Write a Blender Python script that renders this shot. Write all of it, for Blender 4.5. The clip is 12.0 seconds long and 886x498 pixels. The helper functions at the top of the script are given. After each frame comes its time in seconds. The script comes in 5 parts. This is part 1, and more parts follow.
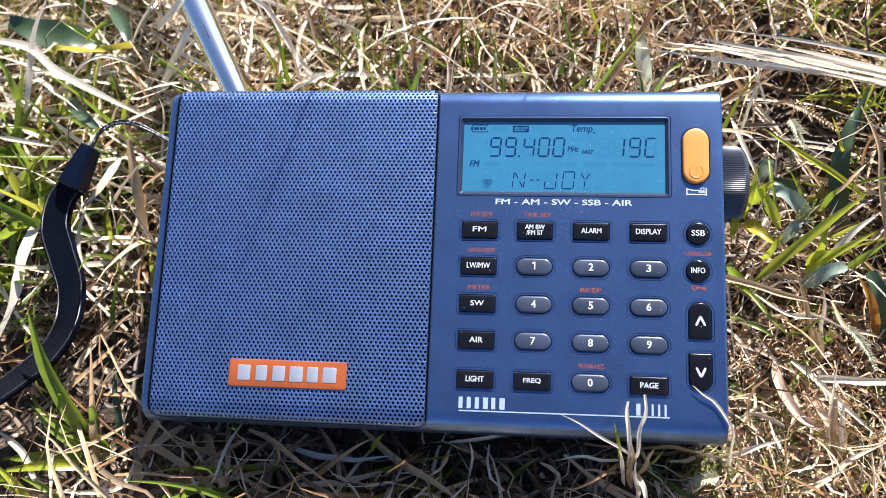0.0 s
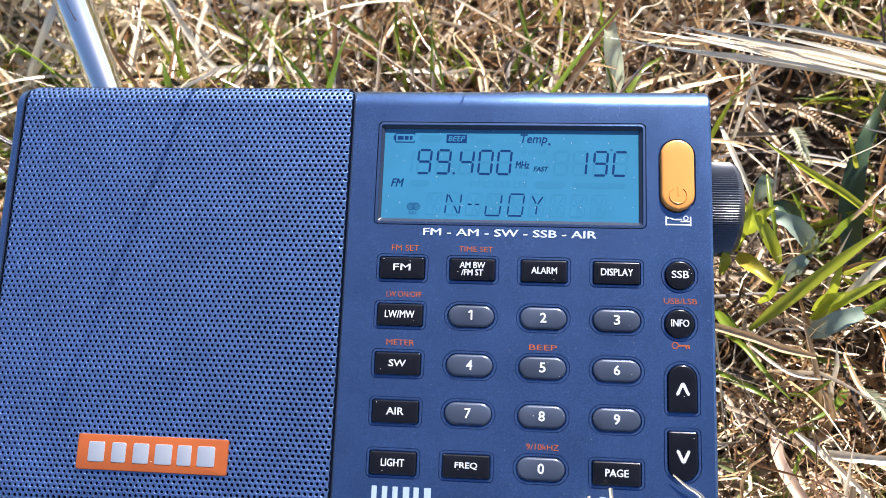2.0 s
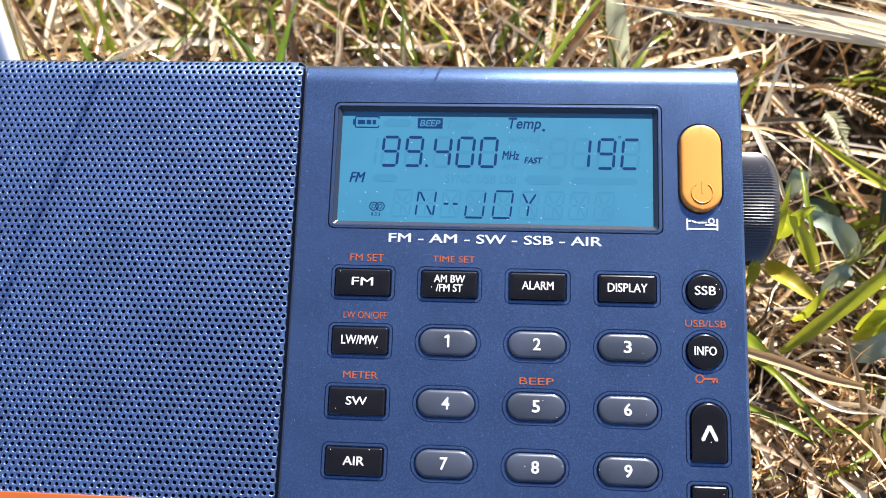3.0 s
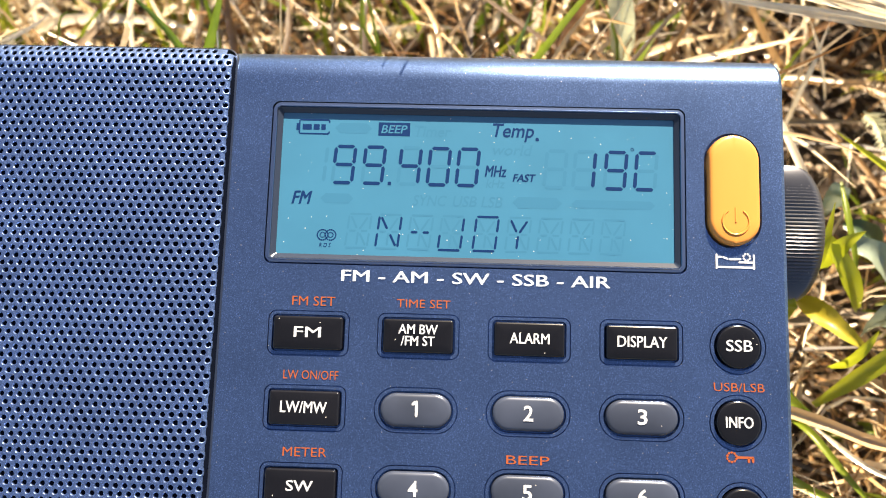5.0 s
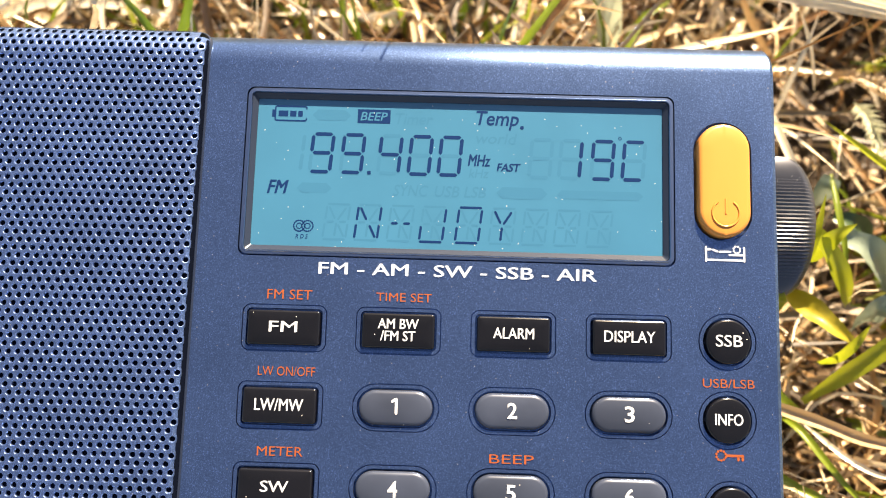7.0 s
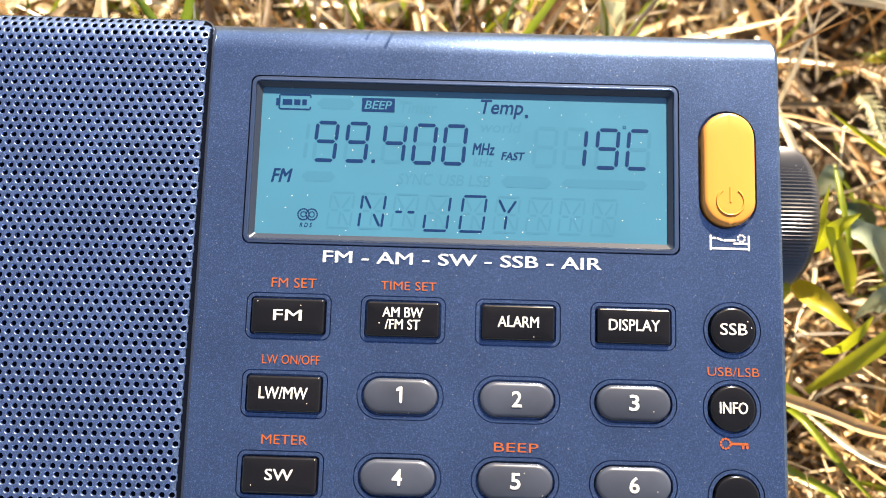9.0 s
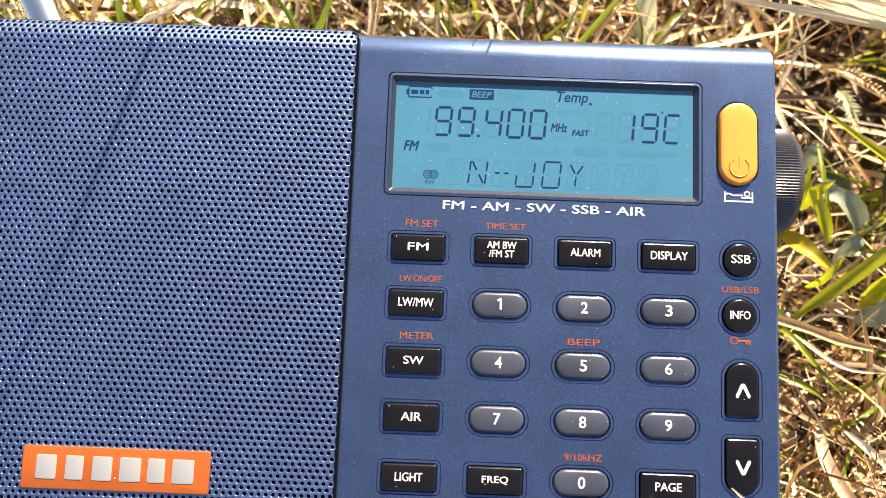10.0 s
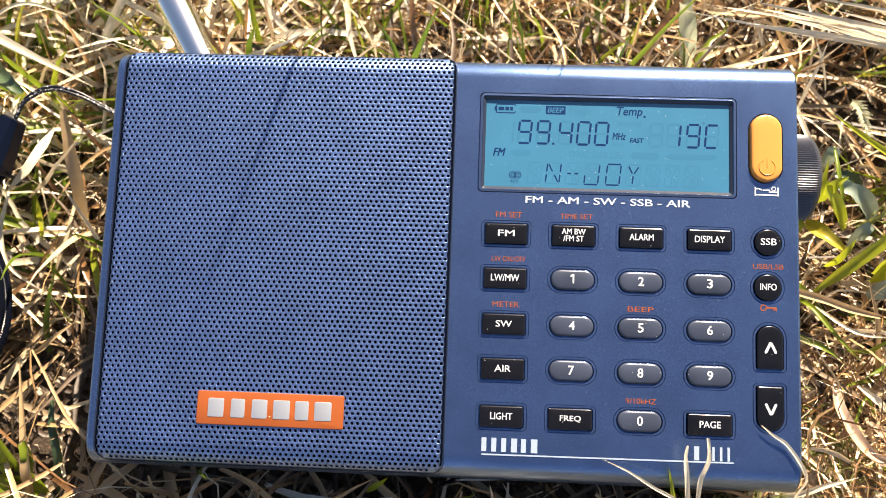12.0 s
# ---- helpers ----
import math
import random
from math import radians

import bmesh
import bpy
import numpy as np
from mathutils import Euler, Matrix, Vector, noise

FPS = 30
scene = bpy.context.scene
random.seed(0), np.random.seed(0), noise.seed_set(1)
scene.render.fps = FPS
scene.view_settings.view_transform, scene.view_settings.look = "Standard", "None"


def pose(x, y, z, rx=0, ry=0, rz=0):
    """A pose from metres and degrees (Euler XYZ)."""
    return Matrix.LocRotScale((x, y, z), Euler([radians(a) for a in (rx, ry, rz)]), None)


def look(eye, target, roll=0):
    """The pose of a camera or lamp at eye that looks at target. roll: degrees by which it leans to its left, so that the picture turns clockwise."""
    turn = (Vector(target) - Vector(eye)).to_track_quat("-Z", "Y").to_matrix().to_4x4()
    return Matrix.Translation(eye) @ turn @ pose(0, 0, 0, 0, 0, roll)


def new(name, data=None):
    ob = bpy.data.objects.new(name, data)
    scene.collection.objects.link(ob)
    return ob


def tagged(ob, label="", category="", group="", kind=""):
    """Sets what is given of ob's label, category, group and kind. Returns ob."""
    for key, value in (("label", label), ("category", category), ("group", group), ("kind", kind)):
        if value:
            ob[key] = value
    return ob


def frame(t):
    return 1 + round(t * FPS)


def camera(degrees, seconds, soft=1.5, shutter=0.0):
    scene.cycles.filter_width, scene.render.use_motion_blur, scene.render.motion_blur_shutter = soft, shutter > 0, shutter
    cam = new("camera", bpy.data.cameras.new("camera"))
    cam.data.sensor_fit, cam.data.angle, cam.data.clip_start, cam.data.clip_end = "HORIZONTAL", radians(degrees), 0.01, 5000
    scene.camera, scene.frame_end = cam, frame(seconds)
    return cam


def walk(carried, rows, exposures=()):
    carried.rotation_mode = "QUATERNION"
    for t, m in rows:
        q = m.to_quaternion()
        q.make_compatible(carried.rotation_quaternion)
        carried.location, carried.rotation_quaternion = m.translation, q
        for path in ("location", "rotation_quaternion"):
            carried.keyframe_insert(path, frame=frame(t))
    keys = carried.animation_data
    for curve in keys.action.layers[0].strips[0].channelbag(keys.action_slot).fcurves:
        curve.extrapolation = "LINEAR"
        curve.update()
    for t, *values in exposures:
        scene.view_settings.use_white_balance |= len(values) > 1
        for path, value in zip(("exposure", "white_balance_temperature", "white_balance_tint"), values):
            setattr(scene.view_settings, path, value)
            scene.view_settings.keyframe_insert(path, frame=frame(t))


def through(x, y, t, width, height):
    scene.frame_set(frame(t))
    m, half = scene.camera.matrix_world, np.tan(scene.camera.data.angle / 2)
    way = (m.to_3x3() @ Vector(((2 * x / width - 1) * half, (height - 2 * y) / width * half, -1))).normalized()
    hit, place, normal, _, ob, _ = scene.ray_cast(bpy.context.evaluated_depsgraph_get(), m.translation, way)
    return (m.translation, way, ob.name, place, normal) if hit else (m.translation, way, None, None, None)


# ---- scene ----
cam = camera(57.8, 12.0, soft=0.95)
# the radio's own frame: x along its width, y up its front, z out of the front
TILT = 15.0
RADIO = pose(0, 0, 0.040, TILT, 0, 0)
PATH = [
    (0, (0.02771, -0.03534, 0.19925), (0.02535, -0.03181, 0.17971), -32.06),
    (0.5, (0.03024, -0.03380, 0.18986), (0.02791, -0.03023, 0.17032), -31.45),
    (1, (0.02928, -0.02989, 0.17985), (0.02710, -0.02642, 0.16028), -30.37),
    (1.5, (0.03039, -0.02477, 0.16707), (0.02836, -0.02125, 0.14749), -28.25),
    (2, (0.03571, -0.01812, 0.15581), (0.03383, -0.01461, 0.13621), -26.40),
    (2.5, (0.03414, -0.01199, 0.14060), (0.03251, -0.00856, 0.12097), -23.90),
    (2.7, (0.03524, -0.01089, 0.13411), (0.03368, -0.00747, 0.11447), -22.97),
    (4.3, (0.03142, -0.00322, 0.11047), (0.03050, -0.00053, 0.09067), -17.05),
    (4.5, (0.03239, -0.00054, 0.10675), (0.03156, 0.00215, 0.08695), -15.43),
    (5, (0.03302, 0.00286, 0.10152), (0.03234, 0.00561, 0.08172), -12.25),
    (5.5, (0.03392, 0.00326, 0.09884), (0.03340, 0.00598, 0.07903), -9.10),
    (6, (0.03469, 0.00329, 0.09786), (0.03427, 0.00601, 0.07806), -7.14),
    (6.5, (0.03320, 0.00276, 0.09825), (0.03284, 0.00546, 0.07843), -6.09),
    (7, (0.03325, 0.00286, 0.09790), (0.03297, 0.00552, 0.07807), -4.32),
    (8.8, (0.03479, 0.00266, 0.09601), (0.03443, 0.00527, 0.07618), -5.95),
    (9, (0.03254, 0.00175, 0.09766), (0.03230, 0.00435, 0.07783), -3.58),
    (9.5, (0.02735, -0.00116, 0.11466), (0.02713, 0.00124, 0.09480), -3.14),
    (10, (0.01798, -0.01059, 0.13343), (0.01783, -0.00817, 0.11358), -1.39),
    (10.5, (0.00983, -0.01699, 0.15181), (0.00964, -0.01466, 0.13194), -2.76),
    (11, (0.00747, -0.01695, 0.16248), (0.00699, -0.01474, 0.14261), -10.07),
    (11.5, (0.00728, -0.01729, 0.16651), (0.00662, -0.01503, 0.14665), -14.29),
    (12, (0.00695, -0.01719, 0.16643), (0.00609, -0.01488, 0.14658), -18.43),
]
EXPOSURES = [(0.0, 1.33, 5650, 15), (1.5, 1.38, 5650, 15), (2.5, 1.45, 6000, 14), (4.5, 1.66, 7400, 12), (7.0, 1.74, 8100, 13), (9.0, 1.82, 8200, 13), (10.0, 1.74, 8200, 14), (11.0, 1.68, 7600, 14), (12.0, 1.55, 7300, 14)]
walk(cam, [(t, RADIO @ look(eye, target, roll)) for t, eye, target, roll in PATH], EXPOSURES)

# the radio stands at this pose, and the lens is focused on its front
radio = tagged(new("radio"), "blue-grey portable radio with perforated speaker grille on dry grass", "radio")
radio.matrix_world = RADIO
cam.data.dof.use_dof, cam.data.dof.focus_object, cam.data.dof.aperture_fstop = True, radio, 20.0

# ---- world and sun ----
SUN_AZ, SUN_EL = 21.0, 41.0        # degrees from +y towards +x, degrees up
world = bpy.data.worlds.new("sky_world")
scene.world = world
world.use_nodes = True
wn = world.node_tree
sky = wn.nodes.new("ShaderNodeTexSky")
sky.sky_type, sky.sun_disc = "NISHITA", False
sky.sun_elevation, sky.sun_rotation = radians(SUN_EL), radians(SUN_AZ)
back = wn.nodes["Background"]
back.inputs["Strength"].default_value = 0.051
wn.links.new(sky.outputs["Color"], back.inputs["Color"])
sun_data = bpy.data.lights.new("sun", "SUN")
sun_data.energy, sun_data.angle, sun_data.color = 5.0, radians(0.53), (1.0, 0.89, 0.73)
sun = new("sun", sun_data)
sa, se = radians(SUN_AZ), radians(SUN_EL)
sun_way = Vector((math.sin(sa) * math.cos(se), math.cos(sa) * math.cos(se), math.sin(se)))
sun.matrix_world = look(sun_way * 3.0, (0, 0, 0))


# ---- materials ----
def material(name, color, rough=0.5, metal=0.0, **inputs):
    m = bpy.data.materials.new(name)
    m.use_nodes = True
    b = m.node_tree.nodes["Principled BSDF"]
    b.inputs["Base Color"].default_value = (*color, 1)
    b.inputs["Roughness"].default_value = rough
    b.inputs["Metallic"].default_value = metal
    for key, value in inputs.items():
        b.inputs[key.replace("_", " ")].default_value = value
    return m


def node(m, kind, **values):
    n = m.node_tree.nodes.new(kind)
    for key, value in values.items():
        n.inputs[key].default_value = value
    return n


def link(m, a, b):
    m.node_tree.links.new(a, b)


def shader(m):
    return m.node_tree.nodes["Principled BSDF"]


def ramp(m, fac, stops):
    r = m.node_tree.nodes.new("ShaderNodeValToRGB")
    while len(r.color_ramp.elements) < len(stops):
        r.color_ramp.elements.new(0.5)
    for e, (p, c) in zip(r.color_ramp.elements, stops):
        e.position, e.color = p, (*c, 1)
    link(m, fac, r.inputs["Fac"])
    return r.outputs["Color"]


def coords(m):
    return m.node_tree.nodes.new("ShaderNodeTexCoord").outputs["Object"]


def grain(m, scale, strength, distance=0.0001):
    """Fine relief from noise, at a scale in cycles per metre."""
    n = node(m, "ShaderNodeTexNoise", Scale=scale, Detail=3.0)
    link(m, coords(m), n.inputs["Vector"])
    b = node(m, "ShaderNodeBump", Strength=strength, Distance=distance)
    link(m, n.outputs["Fac"], b.inputs["Height"])
    link(m, b.outputs["Normal"], shader(m).inputs["Normal"])
    return n.outputs["Fac"]


def dusty(m, color, dust=(0.75, 0.72, 0.66), scale=900.0, size=0.13, share=0.12, smear=0.25):
    """Specks of dust and faint smears over a base colour."""
    c = coords(m)
    v = node(m, "ShaderNodeTexVoronoi", Scale=scale)
    link(m, c, v.inputs["Vector"])
    near = node(m, "ShaderNodeMath")
    near.operation, near.inputs[1].default_value = "LESS_THAN", size
    link(m, v.outputs["Distance"], near.inputs[0])
    split = m.node_tree.nodes.new("ShaderNodeSeparateColor")
    link(m, v.outputs["Color"], split.inputs["Color"])
    few = node(m, "ShaderNodeMath")
    few.operation, few.inputs[1].default_value = "LESS_THAN", share
    link(m, split.outputs["Red"], few.inputs[0])
    both = node(m, "ShaderNodeMath")
    both.operation = "MULTIPLY"
    link(m, near.outputs[0], both.inputs[0])
    link(m, few.outputs[0], both.inputs[1])
    n = node(m, "ShaderNodeTexNoise", Scale=90.0, Detail=4.0)
    link(m, c, n.inputs["Vector"])
    dark = tuple(x * (1 - smear) for x in color)
    light = tuple(x * (1 + smear) for x in color)
    base = ramp(m, n.outputs["Fac"], [(0.3, dark), (0.7, light)])
    mix = m.node_tree.nodes.new("ShaderNodeMix")
    mix.data_type = "RGBA"
    link(m, both.outputs[0], mix.inputs["Factor"])
    link(m, base, mix.inputs[6])
    mix.inputs[7].default_value = (*dust, 1)
    link(m, mix.outputs[2], shader(m).inputs["Base Color"])
    return m


def flaked(name, color, rough, metal, relief, scale=11000.0):
    """Metallic paint: tiny flakes of uneven tint over a fine orange-peel relief, with dust."""
    m = dusty(material(name, color, rough, metal), color, scale=2300.0, size=0.16, share=0.05, smear=0.10)
    base = shader(m).inputs["Base Color"].links[0].from_socket
    v = node(m, "ShaderNodeTexVoronoi", Scale=scale)
    link(m, coords(m), v.inputs["Vector"])
    split = m.node_tree.nodes.new("ShaderNodeSeparateColor")
    link(m, v.outputs["Color"], split.inputs["Color"])
    tint = ramp(m, split.outputs["Green"], [(0.0, (0.7, 0.7, 0.7)), (0.85, (1.05, 1.05, 1.05)), (1.0, (1.7, 1.7, 1.7))])
    mul = m.node_tree.nodes.new("ShaderNodeMix")
    mul.data_type, mul.blend_type = "RGBA", "MULTIPLY"
    mul.inputs["Factor"].default_value = 1.0
    link(m, base, mul.inputs[6])
    link(m, tint, mul.inputs[7])
    link(m, mul.outputs[2], shader(m).inputs["Base Color"])
    b = node(m, "ShaderNodeBump", Strength=relief, Distance=0.00005)
    link(m, split.outputs["Blue"], b.inputs["Height"])
    n = node(m, "ShaderNodeTexNoise", Scale=2600.0, Detail=2.0)
    link(m, coords(m), n.inputs["Vector"])
    b2 = node(m, "ShaderNodeBump", Strength=0.13, Distance=0.00008)
    link(m, n.outputs["Fac"], b2.inputs["Height"])
    link(m, b.outputs["Normal"], b2.inputs["Normal"])
    link(m, b2.outputs["Normal"], shader(m).inputs["Normal"])
    return m


PAINT = flaked("satin_gunmetal_paint", (0.152, 0.250, 0.480), 0.29, 0.92, 0.10)
GRILLE = flaked("painted_steel_mesh", (0.215, 0.330, 0.625), 0.38, 0.95, 0.10)
shader(GRILLE).inputs["Coat Weight"].default_value = 0.05
shader(GRILLE).inputs["Coat Roughness"].default_value = 0.25
CLOTH = material("black_speaker_cloth", (0.003, 0.005, 0.012), 0.95, Specular_IOR_Level=0.02)
grain(CLOTH, 3000, 0.5)
BLACK = dusty(material("black_gloss_plastic", (0.006, 0.006, 0.008), 0.2), (0.006, 0.006, 0.008), share=0.03, scale=2300, size=0.16)
GREY_KEY = dusty(material("slate_rubber_key", (0.055, 0.07, 0.11), 0.32, 0.25), (0.055, 0.07, 0.11), share=0.02, scale=2300, size=0.16)
ORANGE = material("orange_plastic", (0.70, 0.29, 0.065), 0.35)
grain(ORANGE, 700, 0.06, 0.0001)
ORANGE_SIGN = dusty(material("orange_enamel", (0.31, 0.078, 0.020), 0.35), (0.31, 0.078, 0.020), share=0.03, smear=0.12)
ORANGE_INK = material("orange_ink", (0.32, 0.07, 0.018), 0.6)
PRINT_INK = material("pale_blue_print", (0.33, 0.42, 0.54), 0.5)
BAND_INK = material("bluish_white_print", (0.50, 0.58, 0.68), 0.5)
WHITE_INK = material("white_ink", (0.58, 0.62, 0.68), 0.55)
SILVER = material("brushed_silver_print", (0.75, 0.78, 0.82), 0.3, 0.7)
grain(SILVER, 1800, 0.1)
CHROME = material("chrome", (0.85, 0.86, 0.88), 0.09, 1.0)
grain(CHROME, 260, 0.04, 0.0002)
LCD = dusty(material("teal_lcd_glass", (0.037, 0.174, 0.305), 0.25, Coat_Weight=0.6, Coat_Roughness=0.05), (0.037, 0.174, 0.305),
            dust=(0.6, 0.65, 0.65), share=0.05, smear=0.05, scale=2600.0, size=0.16)
LCD_INK = material("lcd_segment_ink", (0.004, 0.026, 0.105), 0.5, Specular_IOR_Level=0.08)
LCD_GHOST = material("lcd_idle_segment", (0.033, 0.160, 0.285), 0.25, Coat_Weight=0.6, Coat_Roughness=0.05)
TRIM = material("blue_grey_bezel_plastic", (0.17, 0.245, 0.42), 0.28, 0.92)
INNER = material("dark_gloss_frame", (0.02, 0.03, 0.055), 0.24)
KNOB = dusty(material("dark_knurled_rubber", (0.115, 0.12, 0.14), 0.36, 0.7), (0.115, 0.12, 0.14), share=0.06, scale=2300.0)
STRAP = material("black_woven_nylon", (0.002, 0.004, 0.012), 0.6, Specular_IOR_Level=0.12)
weave = node(STRAP, "ShaderNodeTexWave", Scale=1300.0, Distortion=4.0)
link(STRAP, coords(STRAP), weave.inputs["Vector"])
wb = node(STRAP, "ShaderNodeBump", Strength=0.8, Distance=0.0003)
link(STRAP, weave.outputs["Fac"], wb.inputs["Height"])
link(STRAP, wb.outputs["Normal"], shader(STRAP).inputs["Normal"])
THREAD = material("dark_polyester_thread", (0.06, 0.065, 0.08), 0.3)
CORD = material("braided_cord", (0.03, 0.03, 0.034), 0.35)
braid = node(CORD, "ShaderNodeTexVoronoi", Scale=2600.0)
link(CORD, coords(CORD), braid.inputs["Vector"])
pick = CORD.node_tree.nodes.new("ShaderNodeSeparateColor")
link(CORD, braid.outputs["Color"], pick.inputs["Color"])
link(CORD, ramp(CORD, pick.outputs["Red"], [(0.0, (0.008, 0.009, 0.012)), (0.82, (0.02, 0.02, 0.024)), (0.88, (0.35, 0.35, 0.36)), (1.0, (0.6, 0.6, 0.6))]), shader(CORD).inputs["Base Color"])
RIM = material("dark_blue_gasket", (0.05, 0.07, 0.12), 0.35, 0.7)
CLASP = material("dark_moulded_plastic", (0.003, 0.006, 0.017), 0.28, Specular_IOR_Level=0.25)
grain(CLASP, 2500, 0.15)


def plant(name, stops, rough, through, scale=500.0):
    """A leaf surface: each blade takes its own colour, with streaks, and lets some light through."""
    m = material(name, stops[0][1], rough, Specular_IOR_Level=0.7)
    tree = m.node_tree
    geo = tree.nodes.new("ShaderNodeNewGeometry")
    n = node(m, "ShaderNodeTexNoise", Scale=scale, Detail=4.0)
    link(m, coords(m), n.inputs["Vector"])
    add = node(m, "ShaderNodeMath")
    add.operation, add.inputs[1].default_value = "MULTIPLY_ADD", 0.30
    link(m, n.outputs["Fac"], add.inputs[0])
    link(m, geo.outputs["Random Per Island"], add.inputs[2])
    sub = node(m, "ShaderNodeMath")
    sub.operation, sub.inputs[1].default_value = "SUBTRACT", 0.15
    link(m, add.outputs[0], sub.inputs[0])
    color = ramp(m, sub.outputs[0], stops)
    link(m, color, shader(m).inputs["Base Color"])
    b = node(m, "ShaderNodeBump", Strength=0.35, Distance=0.0003)
    link(m, n.outputs["Fac"], b.inputs["Height"])
    link(m, b.outputs["Normal"], shader(m).inputs["Normal"])
    t = tree.nodes.new("ShaderNodeBsdfTranslucent")
    link(m, color, t.inputs["Color"])
    mix = node(m, "ShaderNodeMixShader", Fac=through)
    link(m, shader(m).outputs[0], mix.inputs[1])
    link(m, t.outputs[0], mix.inputs[2])
    link(m, mix.outputs[0], tree.nodes["Material Output"].inputs["Surface"])
    return m


STRAW = plant("dry_straw", [(0.0, (0.08, 0.038, 0.016)), (0.25, (0.28, 0.15, 0.065)), (0.5, (0.54, 0.36, 0.18)), (0.75, (0.77, 0.60, 0.37)), (1.0, (0.92, 0.81, 0.62))], 0.26, 0.22)
PALE = plant("bleached_straw", [(0.0, (0.52, 0.42, 0.27)), (0.5, (0.80, 0.70, 0.52)), (1.0, (0.90, 0.85, 0.73))], 0.25, 0.25)
STALK = plant("tan_straw_stalk", [(0.0, (0.26, 0.17, 0.09)), (0.5, (0.49, 0.33, 0.17)), (1.0, (0.65, 0.49, 0.30))], 0.35, 0.2)
HUSK = plant("dry_pink_husk", [(0.0, (0.52, 0.36, 0.25)), (1.0, (0.72, 0.55, 0.42))], 0.45, 0.35)
RUST = plant("rust_brown_leaf", [(0.0, (0.40, 0.16, 0.02)), (1.0, (0.58, 0.28, 0.04))], 0.45, 0.4)
# old grass browns, taken darker so the colour deepens shade between blades
THATCH = plant("shade_darkened_brown_thatch", [(0.0, (0.025, 0.017, 0.011)), (0.4, (0.08, 0.048, 0.026)), (0.8, (0.19, 0.125, 0.065)), (1.0, (0.36, 0.28, 0.18))], 0.55, 0.1)
GREEN = plant("green_grass_blade", [(0.0, (0.07, 0.12, 0.01)), (0.4, (0.16, 0.24, 0.02)), (0.75, (0.27, 0.34, 0.03)), (1.0, (0.48, 0.45, 0.05))], 0.33, 0.45)
FRESH = plant("fresh_yellow_green_blade", [(0.0, (0.26, 0.34, 0.02)), (0.5, (0.40, 0.46, 0.03)), (1.0, (0.58, 0.56, 0.05))], 0.30, 0.50)
LEAF = plant("broad_weed_leaf", [(0.0, (0.025, 0.055, 0.025)), (0.6, (0.05, 0.09, 0.04)), (1.0, (0.10, 0.14, 0.05))], 0.4, 0.12)
GLOSS_LEAF = plant("glossy_weed_leaf", [(0.0, (0.17, 0.24, 0.19)), (1.0, (0.36, 0.43, 0.34))], 0.16, 0.2)
PALE_LEAF = plant("pale_weed_leaf", [(0.0, (0.42, 0.50, 0.34)), (1.0, (0.62, 0.64, 0.46))], 0.35, 0.55)
YELLOW_LEAF = plant("yellowing_leaf", [(0.0, (0.35, 0.33, 0.03)), (1.0, (0.58, 0.48, 0.05))], 0.4, 0.4)
MOSS = plant("yellow_green_moss", [(0.0, (0.12, 0.15, 0.03)), (0.6, (0.25, 0.26, 0.07)), (1.0, (0.40, 0.36, 0.12))], 0.7, 0.3)
MOSS_PALE = plant("pale_moss", [(0.0, (0.34, 0.38, 0.20)), (0.6, (0.55, 0.55, 0.36)), (1.0, (0.72, 0.68, 0.48))], 0.5, 0.3)
SOIL = material("crumbly_brown_soil", (0.12, 0.08, 0.05), 0.95)
sn = node(SOIL, "ShaderNodeTexNoise", Scale=350.0, Detail=8.0, Roughness=0.7)
link(SOIL, coords(SOIL), sn.inputs["Vector"])
link(SOIL, ramp(SOIL, sn.outputs["Fac"], [(0.3, (0.02, 0.014, 0.010)), (0.52, (0.08, 0.055, 0.037)), (0.72, (0.36, 0.28, 0.20))]), shader(SOIL).inputs["Base Color"])
lawn = node(SOIL, "ShaderNodeTexNoise", Scale=26.0, Detail=9.0, Roughness=0.75)
link(SOIL, coords(SOIL), lawn.inputs["Vector"])
lawn_color = ramp(SOIL, lawn.outputs["Fac"], [(0.3, (0.02, 0.03, 0.01)), (0.45, (0.07, 0.06, 0.025)), (0.55, (0.15, 0.11, 0.06)), (0.75, (0.32, 0.24, 0.15))])
reach = node(SOIL, "ShaderNodeVectorMath")
reach.operation = "LENGTH"
link(SOIL, coords(SOIL), reach.inputs[0])
far = node(SOIL, "ShaderNodeMapRange", **{"From Min": 0.3, "From Max": 0.8})
link(SOIL, reach.outputs["Value"], far.inputs["Value"])
cover = SOIL.node_tree.nodes.new("ShaderNodeMix")
cover.data_type = "RGBA"
link(SOIL, far.outputs["Result"], cover.inputs["Factor"])
link(SOIL, shader(SOIL).inputs["Base Color"].links[0].from_socket, cover.inputs[6])
link(SOIL, lawn_color, cover.inputs[7])
link(SOIL, cover.outputs[2], shader(SOIL).inputs["Base Color"])
sb = node(SOIL, "ShaderNodeBump", Strength=0.9, Distance=0.002)
link(SOIL, sn.outputs["Fac"], sb.inputs["Height"])
link(SOIL, sb.outputs["Normal"], shader(SOIL).inputs["Normal"])


# ---- builders ----
def mesh_of(name, verts, faces, mat, smooth=None):
    me = bpy.data.meshes.new(name)
    me.from_pydata([tuple(v) for v in verts], [], faces)
    me.materials.append(mat)
    if smooth is not None:
        me.shade_smooth()
        me.set_sharp_from_angle(angle=radians(smooth))
    return me


def part(name, me, parent, label=""):
    ob = new(name, me)
    ob.parent = parent
    return tagged(ob, label)


